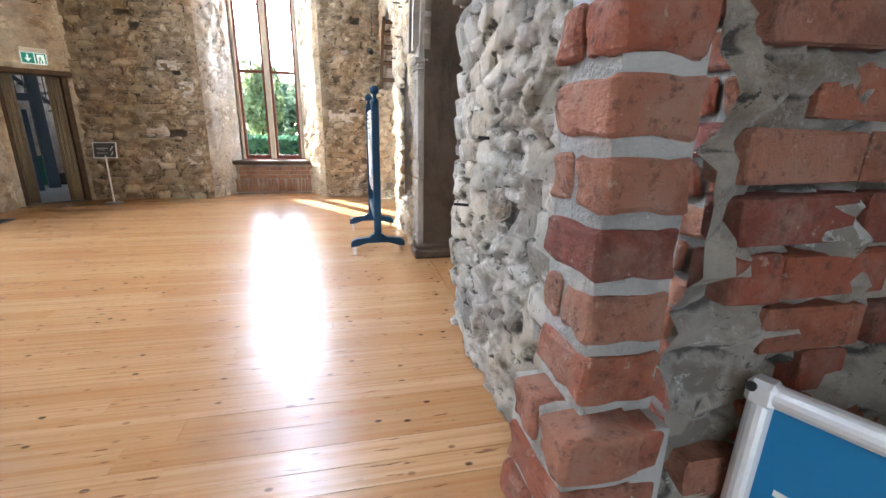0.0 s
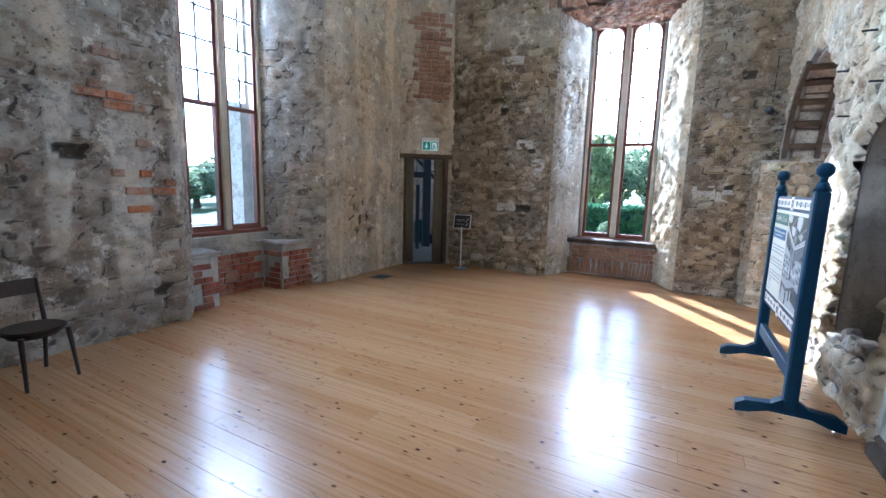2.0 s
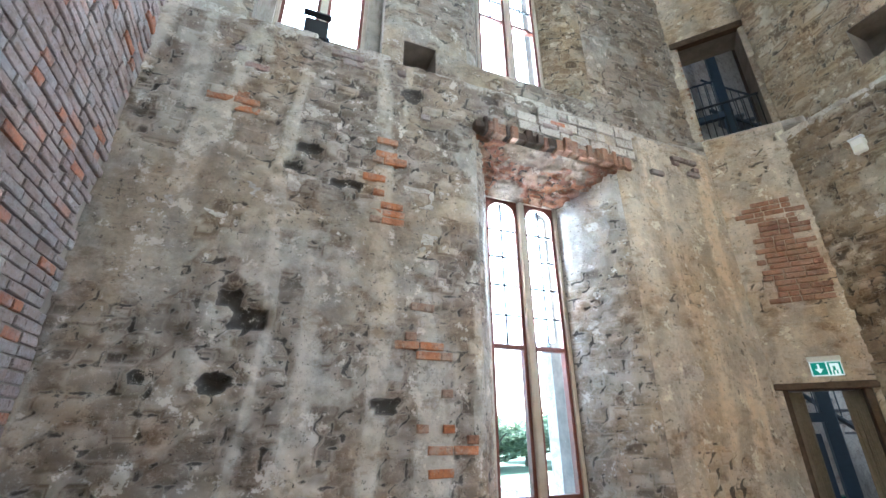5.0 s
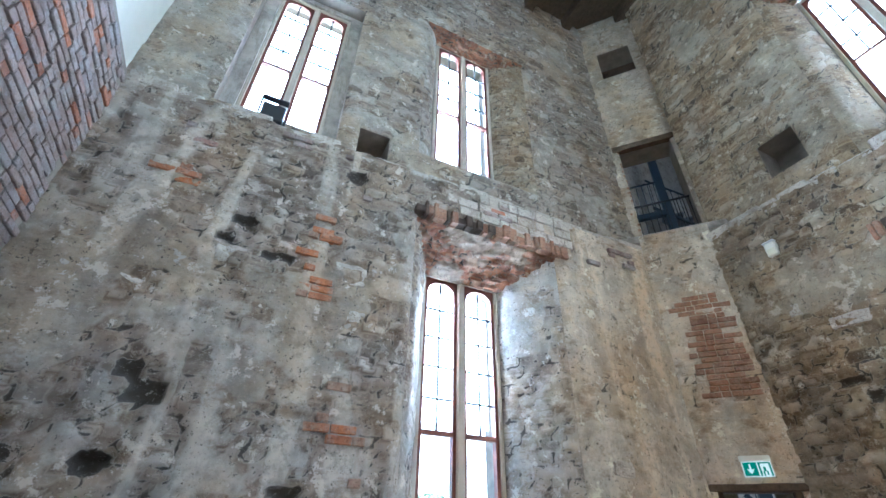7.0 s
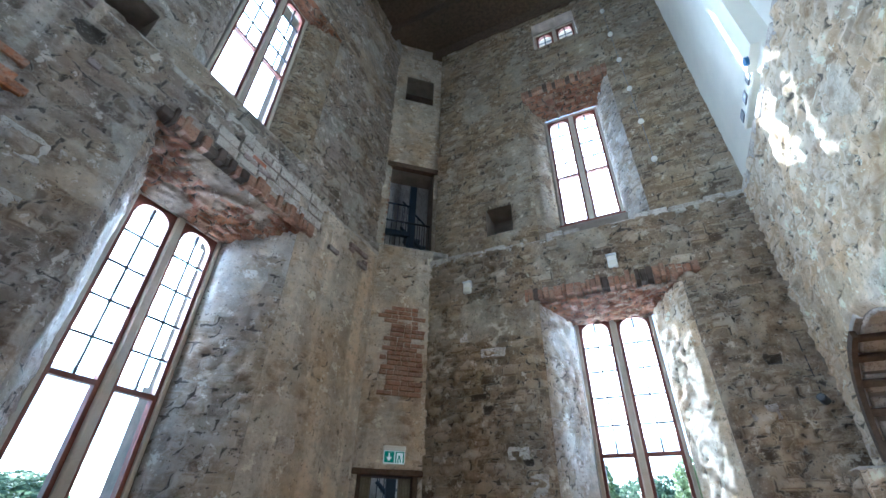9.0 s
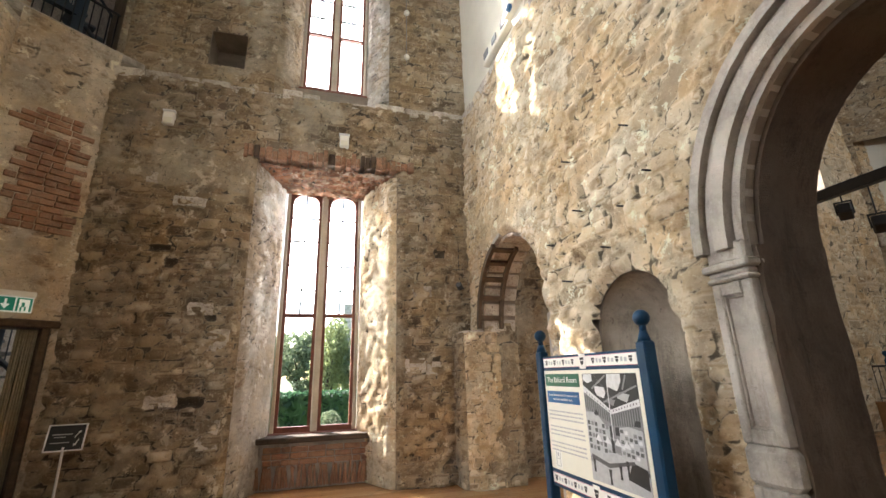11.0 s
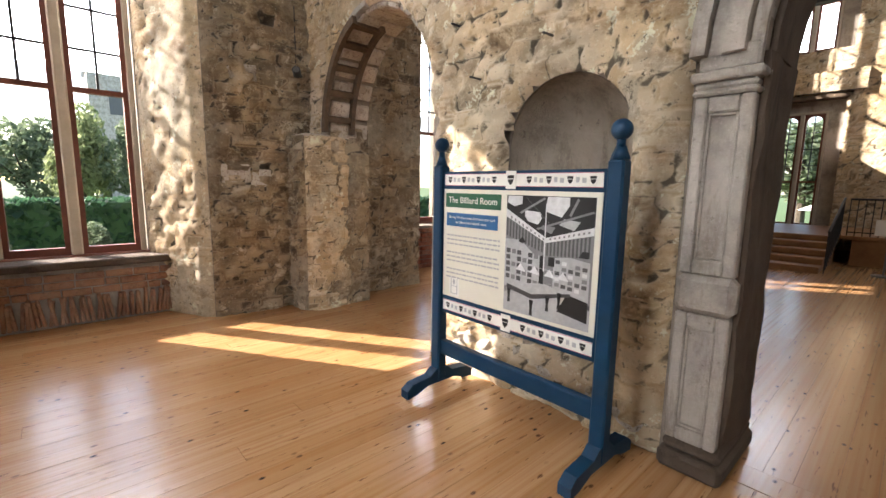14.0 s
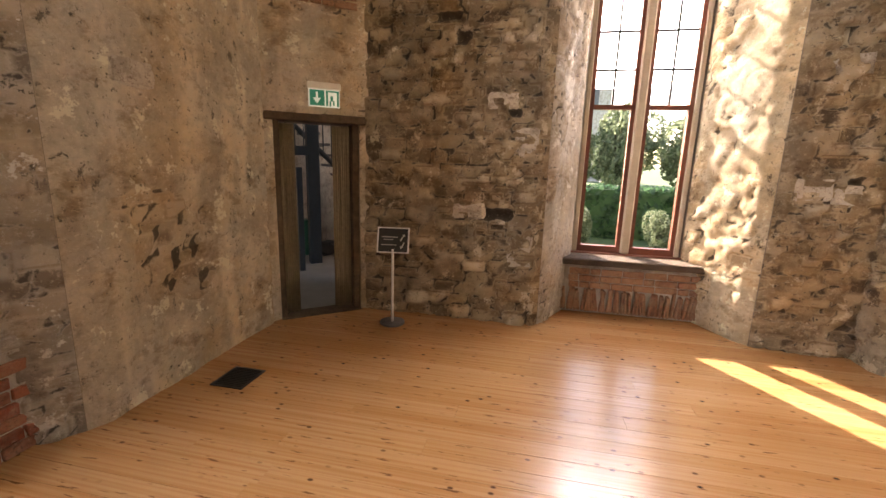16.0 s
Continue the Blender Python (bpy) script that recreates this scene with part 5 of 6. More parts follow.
    flat([(0.24, 0.83), (0.24, 0.88), (0.42, 0.87), (0.44, 0.82), (0.40, 0.77), (0.28, 0.79)], 4, 3, "pictured_skylight")
    flat([(0.64, 0.78), (0.69, 0.83), (0.86, 0.815), (0.80, 0.745)], 3, 3, "pictured_skylight")
    flat([(0.42, 0.74), (0.46, 0.77), (0.60, 0.76), (0.56, 0.705)], 2, 3, "pictured_skylight")
    flat([(0.01, 0.94), (0.02, 0.995), (0.20, 0.995), (0.20, 0.93), (0.10, 0.905)], 4, 3, "pictured_skylight")
    for p, q in (((0.17, 0.86), (0.46, 0.99)), ((0.24, 0.99), (0.52, 0.79)), ((0.38, 0.74), (0.98, 0.90)), ((0.74, 0.86), (0.82, 0.99))):
        flat([p, (p[0] + 0.02, p[1] - 0.012), (q[0] + 0.02, q[1] - 0.012), q], 2, 4, "pictured_beam")
    flat([(0.0, 0.21), (0.45, 0.30), (0.45, 0.52), (0.36, 0.53), (0.20, 0.63), (0.0, 0.63)], 3, 3, "pictured_bookcase")
    for k in range(6):
        a = 0.02 + 0.07 * k
        for j in range(5):
            z = 0.29 + 0.055 * j - 0.006 * k + 0.03 * a
            flat([(a, z), (a + 0.052, z), (a + 0.052, z + 0.038), (a, z + 0.038)], (1, 2, 1, 3)[(k + 2 * j) % 4], 4, "pictured_shelf")
    flat([(0.60, 0.28), (0.98, 0.20), (0.98, 0.52), (0.78, 0.54), (0.60, 0.52)], 3, 3, "pictured_bookcase")
    for k in range(5):
        a = 0.62 + 0.072 * k
        for j in range(5):
            z = 0.30 + 0.045 * j - 0.10 * (a - 0.6)
            flat([(a, z), (a + 0.05, z), (a + 0.05, z + 0.03), (a, z + 0.03)], (2, 4, 1, 3, 1)[(2 * k + j) % 5], 4, "pictured_shelf")
    flat([(0.44, 0.28), (0.49, 0.29), (0.49, 0.53), (0.44, 0.52)], 0, 4, "pictured_shade")
    flat([(0.54, 0.45), (0.61, 0.45), (0.61, 0.525), (0.54, 0.52)], 0, 4, "pictured_frame")
    flat([(0.17, 0.62), (0.22, 0.60), (0.26, 0.62), (0.22, 0.66)], 0, 5, "pictured_ornament")
    flat([(0.86, 0.55), (0.96, 0.55), (0.97, 0.60), (0.90, 0.60)], 0, 5, "pictured_ornament")
    flat([(0.66, 0.10), (0.98, 0.06), (0.98, 0.22), (0.76, 0.25)], 0, 4, "pictured_shade")
    flat([(0.16, 0.435), (0.70, 0.40), (0.70, 0.405), (0.16, 0.44)], 3, 4, "pictured_rod")
    for a in (0.21, 0.385, 0.56, 0.71):
        flat([(a - 0.06, 0.382 - 0.03 * a), (a + 0.065, 0.372 - 0.03 * a), (a, 0.44 - 0.03 * a)], 4, 6, "pictured_lamp")
    flat([(0.484, 0.40), (0.494, 0.40), (0.494, 0.94), (0.484, 0.94)], 4, 5, "pictured_pole")
    flat([(0.04, 0.24), (0.45, 0.295), (0.80, 0.262), (0.36, 0.19)], 3, 5, "pictured_table")
    flat([(0.04, 0.24), (0.36, 0.19), (0.80, 0.262), (0.80, 0.235), (0.36, 0.15), (0.04, 0.20)], 1, 6, "pictured_table_edge")
    for a, b in ((0.07, 0.08), (0.36, 0.01), (0.55, 0.08), (0.68, 0.12)):
        flat([(a - 0.018, b), (a + 0.018, b), (a + 0.012, b + 0.05), (a + 0.024, b + 0.13), (a - 0.024, b + 0.13), (a - 0.012, b + 0.05)], 0, 6, "pictured_leg")
    return ob


BOARD_FAR, BOARD_NEAR = Vector((0.25, 5.86)), Vector((0.25, 4.65))
bd = BOARD_NEAR - BOARD_FAR
info_board("information_board", pose(BOARD_FAR.x, BOARD_FAR.y, 0, 0, 0, math.degrees(math.atan2(bd.y, bd.x))), bd.length, 1.76,
           "navy blue freestanding board on castors with a printed history panel")

# ---- chairs along the grey wall ----
def chair(m):
    ob = thing("wooden_chair", "dark-stained wooden chair with a round seat against the grey wall", "chair", m, "chairs along the grey wall")
    bm = bmesh.new()
    bmesh.ops.create_cone(bm, cap_ends=True, segments=28, radius1=0.205, radius2=0.21, depth=0.035, matrix=Matrix.Translation((0, 0, 0.435)))
    bmesh.ops.bevel(bm, geom=[e for e in bm.edges if len(e.link_faces) == 2 and e.calc_face_angle(0) > 1], offset=0.01, segments=2, affect="EDGES")
    part("seat", bm, DARK_WOOD, ob)
    part("seat_rail", rod(bmesh.new(), (0, 0, 0.385), (0, 0, 0.418), 0.165, 24), DARK_WOOD, ob)
    for x in (-0.16, 0.16):
        part("leg", rod(bmesh.new(), (x * 1.12, -0.19, 0), (x, -0.15, 0.42), 0.013, 10, 0.02), DARK_WOOD, ob)
        bm = rod(bmesh.new(), (x * 1.1, 0.23, 0), (x * 1.05, 0.16, 0.43), 0.014, 10, 0.019)
        rod(bm, (x * 1.05, 0.16, 0.42), (x * 1.1, 0.235, 0.79), 0.018, 10, 0.013)
        part("back_leg", bm, DARK_WOOD, ob)
    bm = bmesh.new()
    pts = []
    for i in range(9):
        x = -0.185 + 0.37 * i / 8
        y = 0.225 + 0.03 * (1 - (x / 0.185) ** 2)
        pts.append((x, y))
    lo = [[bm.verts.new((x, y + d, z)) for d, z in ((-0.008, 0.67), (0.008, 0.67), (0.014, 0.80), (-0.002, 0.80))] for x, y in pts]
    for p, q in zip(lo, lo[1:]):
        for a in range(4):
            bm.faces.new((p[a], p[(a + 1) % 4], q[(a + 1) % 4], q[a]))
    bm.faces.new(lo[0])
    bm.faces.new(lo[-1])
    part("backrest", bm, DARK_WOOD, ob)
    return ob


first = chair(pose(-4.70, 2.40, 0, 0, 0, 100) @ Matrix.Scale(0.93, 4))
copy_thing(first, pose(-4.62, 1.68, 0, 0, 0, 112))
copy_thing(first, pose(-4.60, 1.08, 0, 0, 0, 108))
# ---- exit door in the splayed corner ----
door = tagged(new("door_1"), "open doorway with an oak lintel and tied beige curtains", "doorway", kind="structure")
door.matrix_world = CORNER
part("lintel", boxes((0.0, 1.05, -0.045, 0.16, DH - 0.01, DH + 0.075), bevel=0.012), OLD_OAK, door)
part("door_post", boxes((D1 - 0.075, D1, 0.02, 0.16, 0, DH - 0.01), bevel=0.008), OLD_OAK, door)
part("door_post", boxes((D0, D0 + 0.06, 0.02, 0.16, 0, DH - 0.01), bevel=0.008), OLD_OAK, door)
for x0, x1 in ((D0 + 0.04, D0 + 0.21), (D1 - 0.27, D1 - 0.09)):
    bm = bmesh.new()
    n = 28
    lo = []
    for i in range(n + 1):
        x = x0 + (x1 - x0) * i / n
        y = 0.10 + 0.028 * math.sin(i * 1.75)
        lo.append([bm.verts.new((x, y + 0.012 * math.sin(z * 3 + i), z)) for z in (0.03, 0.5, 1.0, 1.5, DH - 0.03)])
    for p, q in zip(lo, lo[1:]):
        for a in range(4):
            bm.faces.new((p[a], q[a], q[a + 1], p[a + 1]))
    c = part("curtain", bm, CURTAIN, door)
    c.data.shade_smooth()
    sol = c.modifiers.new("thick", "SOLIDIFY")
    sol.thickness = 0.006

sign = thing("exit_sign", "lit green and white exit sign above the doorway", "exit sign", CORNER @ pose(0.42, -0.05, 2.20))
part("housing", boxes((0, 0.33, -0.03, 0.05, 0.17, 0.235), bevel=0.008), WHITE, sign)
face = part("sign_face", boxes((0.01, 0.32, -0.012, 0.012, 0.0, 0.172), bevel=0.003), SIGN_WHITE, sign)
part("green_field", boxes((0.02, 0.165, -0.016, -0.0125, 0.012, 0.16)), SIGN_GREEN, face)
bm = boxes((0.08, 0.10, -0.019, -0.0165, 0.075, 0.14))
prism(bm, [(0.05, 0.085), (0.09, 0.03), (0.13, 0.085)], "y", -0.019, -0.0165)
part("arrow", bm, SIGN_WHITE, face)
bm = boxes((0.18, 0.20, -0.016, -0.0125, 0.012, 0.16), (0.29, 0.31, -0.016, -0.0125, 0.012, 0.16), (0.18, 0.31, -0.016, -0.0125, 0.145, 0.16), (0.225, 0.25, -0.016, -0.0125, 0.06, 0.11), (0.215, 0.23, -0.016, -0.0125, 0.012, 0.06), (0.25, 0.265, -0.016, -0.0125, 0.02, 0.065))
part("doorway_mark", bm, SIGN_GREEN, face)

notice = thing("notice_stand", "black notice in a silver frame on a thin steel pole", "notice stand", pose(-4.02, 8.30, 0, 0, 0, 8))
part("base", rod(bmesh.new(), (0, 0, 0), (0, 0, 0.018), 0.13, 28), STEEL, notice)
part("pole", rod(bmesh.new(), (0, 0, 0.018), (0, 0, 0.80), 0.013, 12), ALUMINIUM, notice)
plate = part("plate", boxes((-0.155, 0.155, -0.008, 0.004, -0.01, 0.235)), GREYS[0], notice)
plate.matrix_basis = pose(0, 0, 0.78, -14, 0, 0)
bm = boxes((-0.165, -0.152, -0.011, 0.008, -0.02, 0.245), (0.152, 0.165, -0.011, 0.008, -0.02, 0.245), (-0.152, 0.152, -0.011, 0.008, -0.02, -0.008), (-0.152, 0.152, -0.011, 0.008, 0.233, 0.245))
part("frame", bm, ALUMINIUM, plate)
part("writing_bar", boxes((-0.12, 0.05, -0.0095, -0.0082, 0.14, 0.15), (-0.10, 0.0, -0.0095, -0.0082, 0.115, 0.123), (-0.12, 0.04, -0.0095, -0.0082, 0.06, 0.068)), GREYS[3], plate)
bm = bmesh.new()
prism(bm, [(0.07, 0.11), (0.08, 0.105), (0.11, 0.155), (0.12, 0.15), (0.12, 0.18), (0.095, 0.165), (0.10, 0.16)], "y", -0.0095, -0.0082)
prism(bm, [(0.12, 0.09), (0.11, 0.095), (0.09, 0.05), (0.075, 0.055), (0.08, 0.025), (0.105, 0.04), (0.10, 0.046)], "y", -0.0095, -0.0082)
part("arrow", bm, GREYS[4], plate)

grate = thing("floor_grate", "dark iron ventilation grate let into the floorboards", "floor grate", pose(-4.93, 6.72, 0.0))
part("grate_frame", boxes((0, 0.27, 0, 0.02, 0, 0.006), (0, 0.27, 0.28, 0.30, 0, 0.006), (0, 0.02, 0.02, 0.28, 0, 0.006), (0.25, 0.27, 0.02, 0.28, 0, 0.006)), BLACK, grate)
part("grate_back", boxes((0.02, 0.25, 0.02, 0.28, -0.001, 0.001)), BLACK, grate)
for i in range(11):
    part("bar", boxes((0.02, 0.25, 0.03 + 0.023 * i, 0.04 + 0.023 * i, 0.001, 0.006)), BLACK, grate)

# ---- poster stand by the brick pier ----
stand = thing("poster_stand", "blue poster in a silver snap frame beside the brick pier", "poster stand", pose(0.505, 0.335, 0, 0, 0, -66.5))
panel = part("poster", boxes((0.0, 0.60, -0.004, 0.004, 0.0, 0.90)), POSTER_BLUE, stand)
panel.matrix_basis = pose(0, 0, 0.075, -4, 0, 0)
for nm, p, q in (("left_rail", (0, 0, 0.0), (0, 0, 0.88)), ("right_rail", (0.60, 0, 0.0), (0.60, 0, 0.88)), ("top_rail", (0.01, 0, 0.89), (0.59, 0, 0.89)), ("bottom_rail", (0.01, 0, 0), (0.59, 0, 0))):
    part(nm, rod(bmesh.new(), p, q, 0.019, 16), ALUMINIUM, panel)
for x in (0.0, 0.60):
    part("corner_cap", boxes((x - 0.021, x + 0.021, -0.021, 0.021, 0.868, 0.911), bevel=0.008), ALUMINIUM, panel)
    part("corner_screw", rod(bmesh.new(), (x - 0.012, -0.021, 0.9), (x - 0.012, -0.026, 0.9), 0.008, 8), BLACK, panel)
part("letter_bar", boxes((0.045, 0.10, -0.006, -0.0042, 0.735, 0.745), (0.062, 0.075, -0.006, -0.0042, 0.63, 0.735)), WHITE, panel)
part("letter_bar", boxes((0.20, 0.212, -0.006, -0.0042, 0.63, 0.745), (0.26, 0.34, -0.006, -0.0042, 0.64, 0.70)), WHITE, panel)
part("writing_bar", boxes((0.06, 0.50, -0.006, -0.0042, 0.50, 0.53), (0.06, 0.45, -0.006, -0.0042, 0.43, 0.45)), WHITE, panel)
for x in (0.03, 0.57):
    part("foot_tube", rod(bmesh.new(), (x, -0.16, 0.014), (x, 0.20, 0.014), 0.014, 10), ALUMINIUM, stand)
    part("riser", rod(bmesh.new(), (x, 0.0, 0.014), (x, 0.004, 0.09), 0.012, 10), ALUMINIUM, stand)

# ---- hall: stage, steps, rails, board, beam ----
stage = thing("stage", "wooden stage with a panelled front", "stage", kind="structure")
part("deck", boxes((10.25, 13.4, 2.6, 9.5, 0.53, 0.60), bevel=0.01), STAGE_WOOD, stage)
for i in range(5):
    part("front_panel", boxes((10.30, 10.34, 6.42 + 0.62 * i, 7.03 + 0.62 * i, 0.0, 0.53), bevel=0.006), STAGE_WOOD, stage)
for i in range(3):
    part("front_panel", boxes((10.30, 10.34, 2.7 + 0.62 * i, 3.31 + 0.62 * i, 0.0, 0.53), bevel=0.006), STAGE_WOOD, stage)
steps = thing("stage_steps", "wooden steps up to the stage", "steps")
for i in range(5):
    part("step", boxes((8.45 + 0.36 * i, 10.30, 4.80, 6.38, 0.12 * i, 0.12 * (i + 1)), bevel=0.01), STAGE_WOOD, steps)


def railing(name, p, q, label, height=0.95, gap=0.11, posts=True):
    ob = thing(name, label, "railing")
    p, q = Vector(p), Vector(q)
    up = Vector((0, 0, height))
    part("top_rail", rod(bmesh.new(), p + up, q + up, 0.022, 8), BLACK, ob)
    part("bottom_rail", rod(bmesh.new(), p + up * 0.1, q + up * 0.1, 0.012, 8), BLACK, ob)
    n = max(2, int((q - p).length / gap))
    shared = None
    for i in range(n + 1):
        a = p.lerp(q, i / n)
        if shared is None:
            shared = rod(bmesh.new(), (0, 0, 0), (0, 0, height), 0.009, 6)
            b = part("baluster", shared, BLACK, ob)
            shared = b.data
        else:
            b = new("baluster", shared)
            b.parent = ob
        b.matrix_basis = Matrix.Translation(a)
    return ob


railing("stage_railing", (10.32, 6.45, 0.60), (10.32, 9.4, 0.60), "dark metal railing along the stage edge", 0.74)
railing("stage_railing", (10.32, 2.7, 0.60), (10.32, 4.65, 0.60), "dark metal railing along the stage edge", 0.74)
railing("stair_handrail", (8.55, 6.42, 0.0), (10.3, 6.42, 0.60), "sloping dark metal handrail beside the stage steps", 0.76, gap=0.16)
railing("stair_handrail", (8.55, 4.74, 0.0), (10.3, 4.74, 0.60), "sloping dark metal handrail beside the stage steps", 0.76, gap=0.16)
info_board("information_board", pose(8.14, 7.89, 0, 0, 0, -69), 0.97, 1.62, "dark freestanding board with a printed panel in the hall", False)
beam = thing("tie_beam", "dark iron tie beam across the hall", "beam")
part("bar", boxes((9.0, 9.2, -4.4, 9.5, 4.90, 5.13), bevel=0.01), BLACK, beam)
for y, z in ((8.35, 4.75), (7.85, 4.30)):
    lamp = thing("stage_spotlight", "black stage spotlight hanging in the hall", "spotlight", pose(9.08, y, z - 0.25, 0, 20, 30))
    part("body", boxes((-0.2, 0.16, -0.12, 0.12, -0.12, 0.12), bevel=0.03), BLACK, lamp)
    part("bracket", boxes((-0.02, 0.02, -0.15, -0.12, -0.05, 0.28), (-0.02, 0.02, 0.12, 0.15, -0.05, 0.28), (-0.02, 0.02, -0.15, 0.15, 0.26, 0.28)), BLACK, lamp)
    part("drop_rod", rod(bmesh.new(), (0, 0, 0.27), (0.02 - 0.35 * (4.95 - z), 0, 5.2 - z), 0.015, 8), BLACK, lamp)
easel = thing("notice_stand", "small white notice on a steel stand in the hall", "notice stand", pose(9.10, 4.0, 0, 0, 0, -70))
part("pole", rod(bmesh.new(), (0, 0, 0.01), (0, 0, 0.75), 0.015), STEEL, easel)
part("base", rod(bmesh.new(), (0, 0, 0), (0, 0, 0.02), 0.16, 20), STEEL, easel)
part("plate", boxes((-0.2, 0.2, -0.01, 0.01, 0.72, 1.0)), WHITE, easel)

# ---- stair tower beyond the doorway ----
tower = tagged(new("stair_tower"), "rubble stair tower, walls coloured dark for shade, with a screed floor", "stair tower", kind="structure")
tower.matrix_world = CORNER
# Pale walls given a dark stone colour that stands for the tower's dim shade.
part("tower_wall", boxes((-2.3, -2.0, 0.5, 5.2, 0, 13.4), (3.2, 3.5, 0.5, 5.2, 0, 13.4), (-2.3, 3.5, 5.0, 5.3, 0, 13.4)), DARK_AND_SHADED_STONE, tower)
# Cover added to keep the sky out behind the upper opening.
part("tower_roof", boxes((-2.3, 3.5, 0.5, 5.3, 13.4, 13.6)), DARK_AND_SHADED_STONE, tower)
part("tower_floor", boxes((-2.3, 3.5, 0.16, 5.3, -0.02, 0.004)), CONCRETE, tower)
part("threshold", boxes((D0, D1, -0.05, 0.2, -0.02, 0.006)), OLD_OAK, tower)
stairs = thing("steel_staircase", "slate blue steel staircase with railings behind the doorway", "staircase", CORNER)
part("column", boxes((0.86, 1.04, 2.3, 2.48, 0.0, 10.0), bevel=0.008), STAIR_PAINT, stairs)
part("column", boxes((0.62, 0.70, 1.9, 1.98, 0.0, 1.55), bevel=0.008), STAIR_PAINT, stairs)
for z0 in (0.0, 6.1):
    for i in range(12):
        part("tread", boxes((0.85 + 0.16 * i, 1.12 + 0.16 * i, 2.6, 3.5, z0 + 2.05 - 0.17 * i, z0 + 2.09 - 0.17 * i)), STEEL, stairs)
    bm = rod(bmesh.new(), (0.7, 2.58, z0 + 3.1), (2.9, 2.58, z0 + 0.85), 0.025, 8)
    part("handrail", bm, STAIR_PAINT, stairs)
    part("stringer", rod(bmesh.new(), (0.7, 2.58, z0 + 2.2), (2.9, 2.58, z0 + 0.05), 0.04, 8), STAIR_PAINT, stairs)
    for i in range(16):
        x = 0.76 + 0.135 * i
        zt = z0 + 3.1 - (x - 0.7) * 1.022
        part("baluster", rod(bmesh.new(), (x, 2.58, zt - 0.9), (x, 2.58, zt), 0.01, 6), STAIR_PAINT, stairs)
    bm = rod(bmesh.new(), (-0.8, 2.3, z0 + 2.75), (0.9, 2.3, z0 + 2.75), 0.025, 8)
    part("landing_rail", bm, STAIR_PAINT, stairs)
    part("landing_edge", boxes((-0.8, 0.9, 2.25, 2.36, z0 + 1.72, z0 + 1.86)), STAIR_PAINT, stairs)
    for i in range(13):
        x = -0.75 + 0.13 * i
        part("baluster", rod(bmesh.new(), (x, 2.3, z0 + 1.85), (x, 2.3, z0 + 2.75), 0.01, 6), STAIR_PAINT, stairs)
bags = thing("dark_bundle", "dark bundle lying on the floor by the stairs", "bundle", CORNER @ pose(1.25, 2.9, 0.004))
bd_ = boulder((0.26, 0.2, 0.16), 4)
for v in bd_.verts:
    v.co.z = max(v.co.z, -0.12) + 0.12
part("cloth", bd_, BLACK, bags)
case = thing("green_crate", "green plastic crate on the floor of the stair tower", "crate", CORNER @ pose(0.85, 3.1, 0.0))
part("crate_body", boxes((-0.15, 0.15, -0.15, 0.15, 0.006, 0.62), bevel=0.02), plain("green_plastic", (0.01, 0.11, 0.07), 0.4, bump=0), case)
balc = railing("balcony_railing", (0.05, 0.72, 0), (1.2, 0.72, 0), "steel railing across the upper opening", 0.98, 0.1)
balc.matrix_world = CORNER @ pose(0, 0, 6.1)
part("upper_lintel", boxes((0.0, 1.24, 0.48, 0.62, 8.48, 8.62), bevel=0.01), OLD_OAK, stairs)
part("upper_floor", boxes((-2.0, 3.2, 1.1, 5.0, 6.0, 6.1)), STEEL, stairs)

# ---- lamps and fittings on the walls ----
for x, z in ((-3.70, 4.84), (-1.31, 4.80)):
    lamp = thing("emergency_light", "small white emergency light box on the brown wall", "wall light", pose(x, YF - 0.06, z), "emergency lights")
    part("box", boxes((-0.07, 0.07, -0.07, 0.03, 0.0, 0.2), bevel=0.012), WHITE, lamp)
    part("lens", boxes((-0.05, 0.05, -0.078, -0.07, 0.02, 0.1)), CREAM, lamp)
    part("cap", boxes((-0.08, 0.08, -0.08, 0.03, 0.2, 0.225), bevel=0.006), ALUMINIUM, lamp)
fit_ = thing("wall_spotlight", "small black spotlight with a cable near the corner", "spotlight", pose(0.47, 8.56, 2.66))
part("head", rod(bmesh.new(), (0, 0, 0), (-0.05, -0.08, 0.03), 0.045, 14), BLACK, fit_)
part("bracket", boxes((-0.015, 0.015, 0.0, 0.10, -0.02, 0.02)), BLACK, fit_)
part("lens", rod(bmesh.new(), (-0.05, -0.08, 0.03), (-0.054, -0.086, 0.032), 0.034, 14), GREYS[1], fit_)
part("cable", rod(bmesh.new(), (0.01, 0.06, 0.03), (0.02, 0.09, 0.75), 0.006, 6), BLACK, fit_)
lamp = thing("fluorescent_light", "cream fluorescent light box on the white plaster", "wall light", pose(0.80, 7.35, 6.08, 0, 0, 0))
part("tray", boxes((-0.06, 0.055, -0.50, 0.50, 0, 0.21), bevel=0.02), CREAM, lamp)
part("gear", boxes((-0.075, -0.06, -0.40, -0.24, 0.05, 0.16), (-0.075, -0.06, -0.08, 0.08, 0.05, 0.16), (-0.075, -0.06, 0.24, 0.40, 0.05, 0.16)), STEEL, lamp)
butt = thing("plaster_pier", "projecting pier of cream plaster", "pier", kind="structure")
bm = boxes((0.62, 1.1, 6.35, 6.75, 5.95, TOP))
prism(bm, [(6.35, 5.95), (6.75, 5.95), (6.62, 5.62), (6.5, 5.62)], "x", 0.72, 1.1)
part("plaster", bm, WHITE_PLASTER, butt)
part("blue_knob", rod(bmesh.new(), (0.60, 6.52, 5.9), (0.56, 6.52, 5.9), 0.05, 12), BLUE, butt)
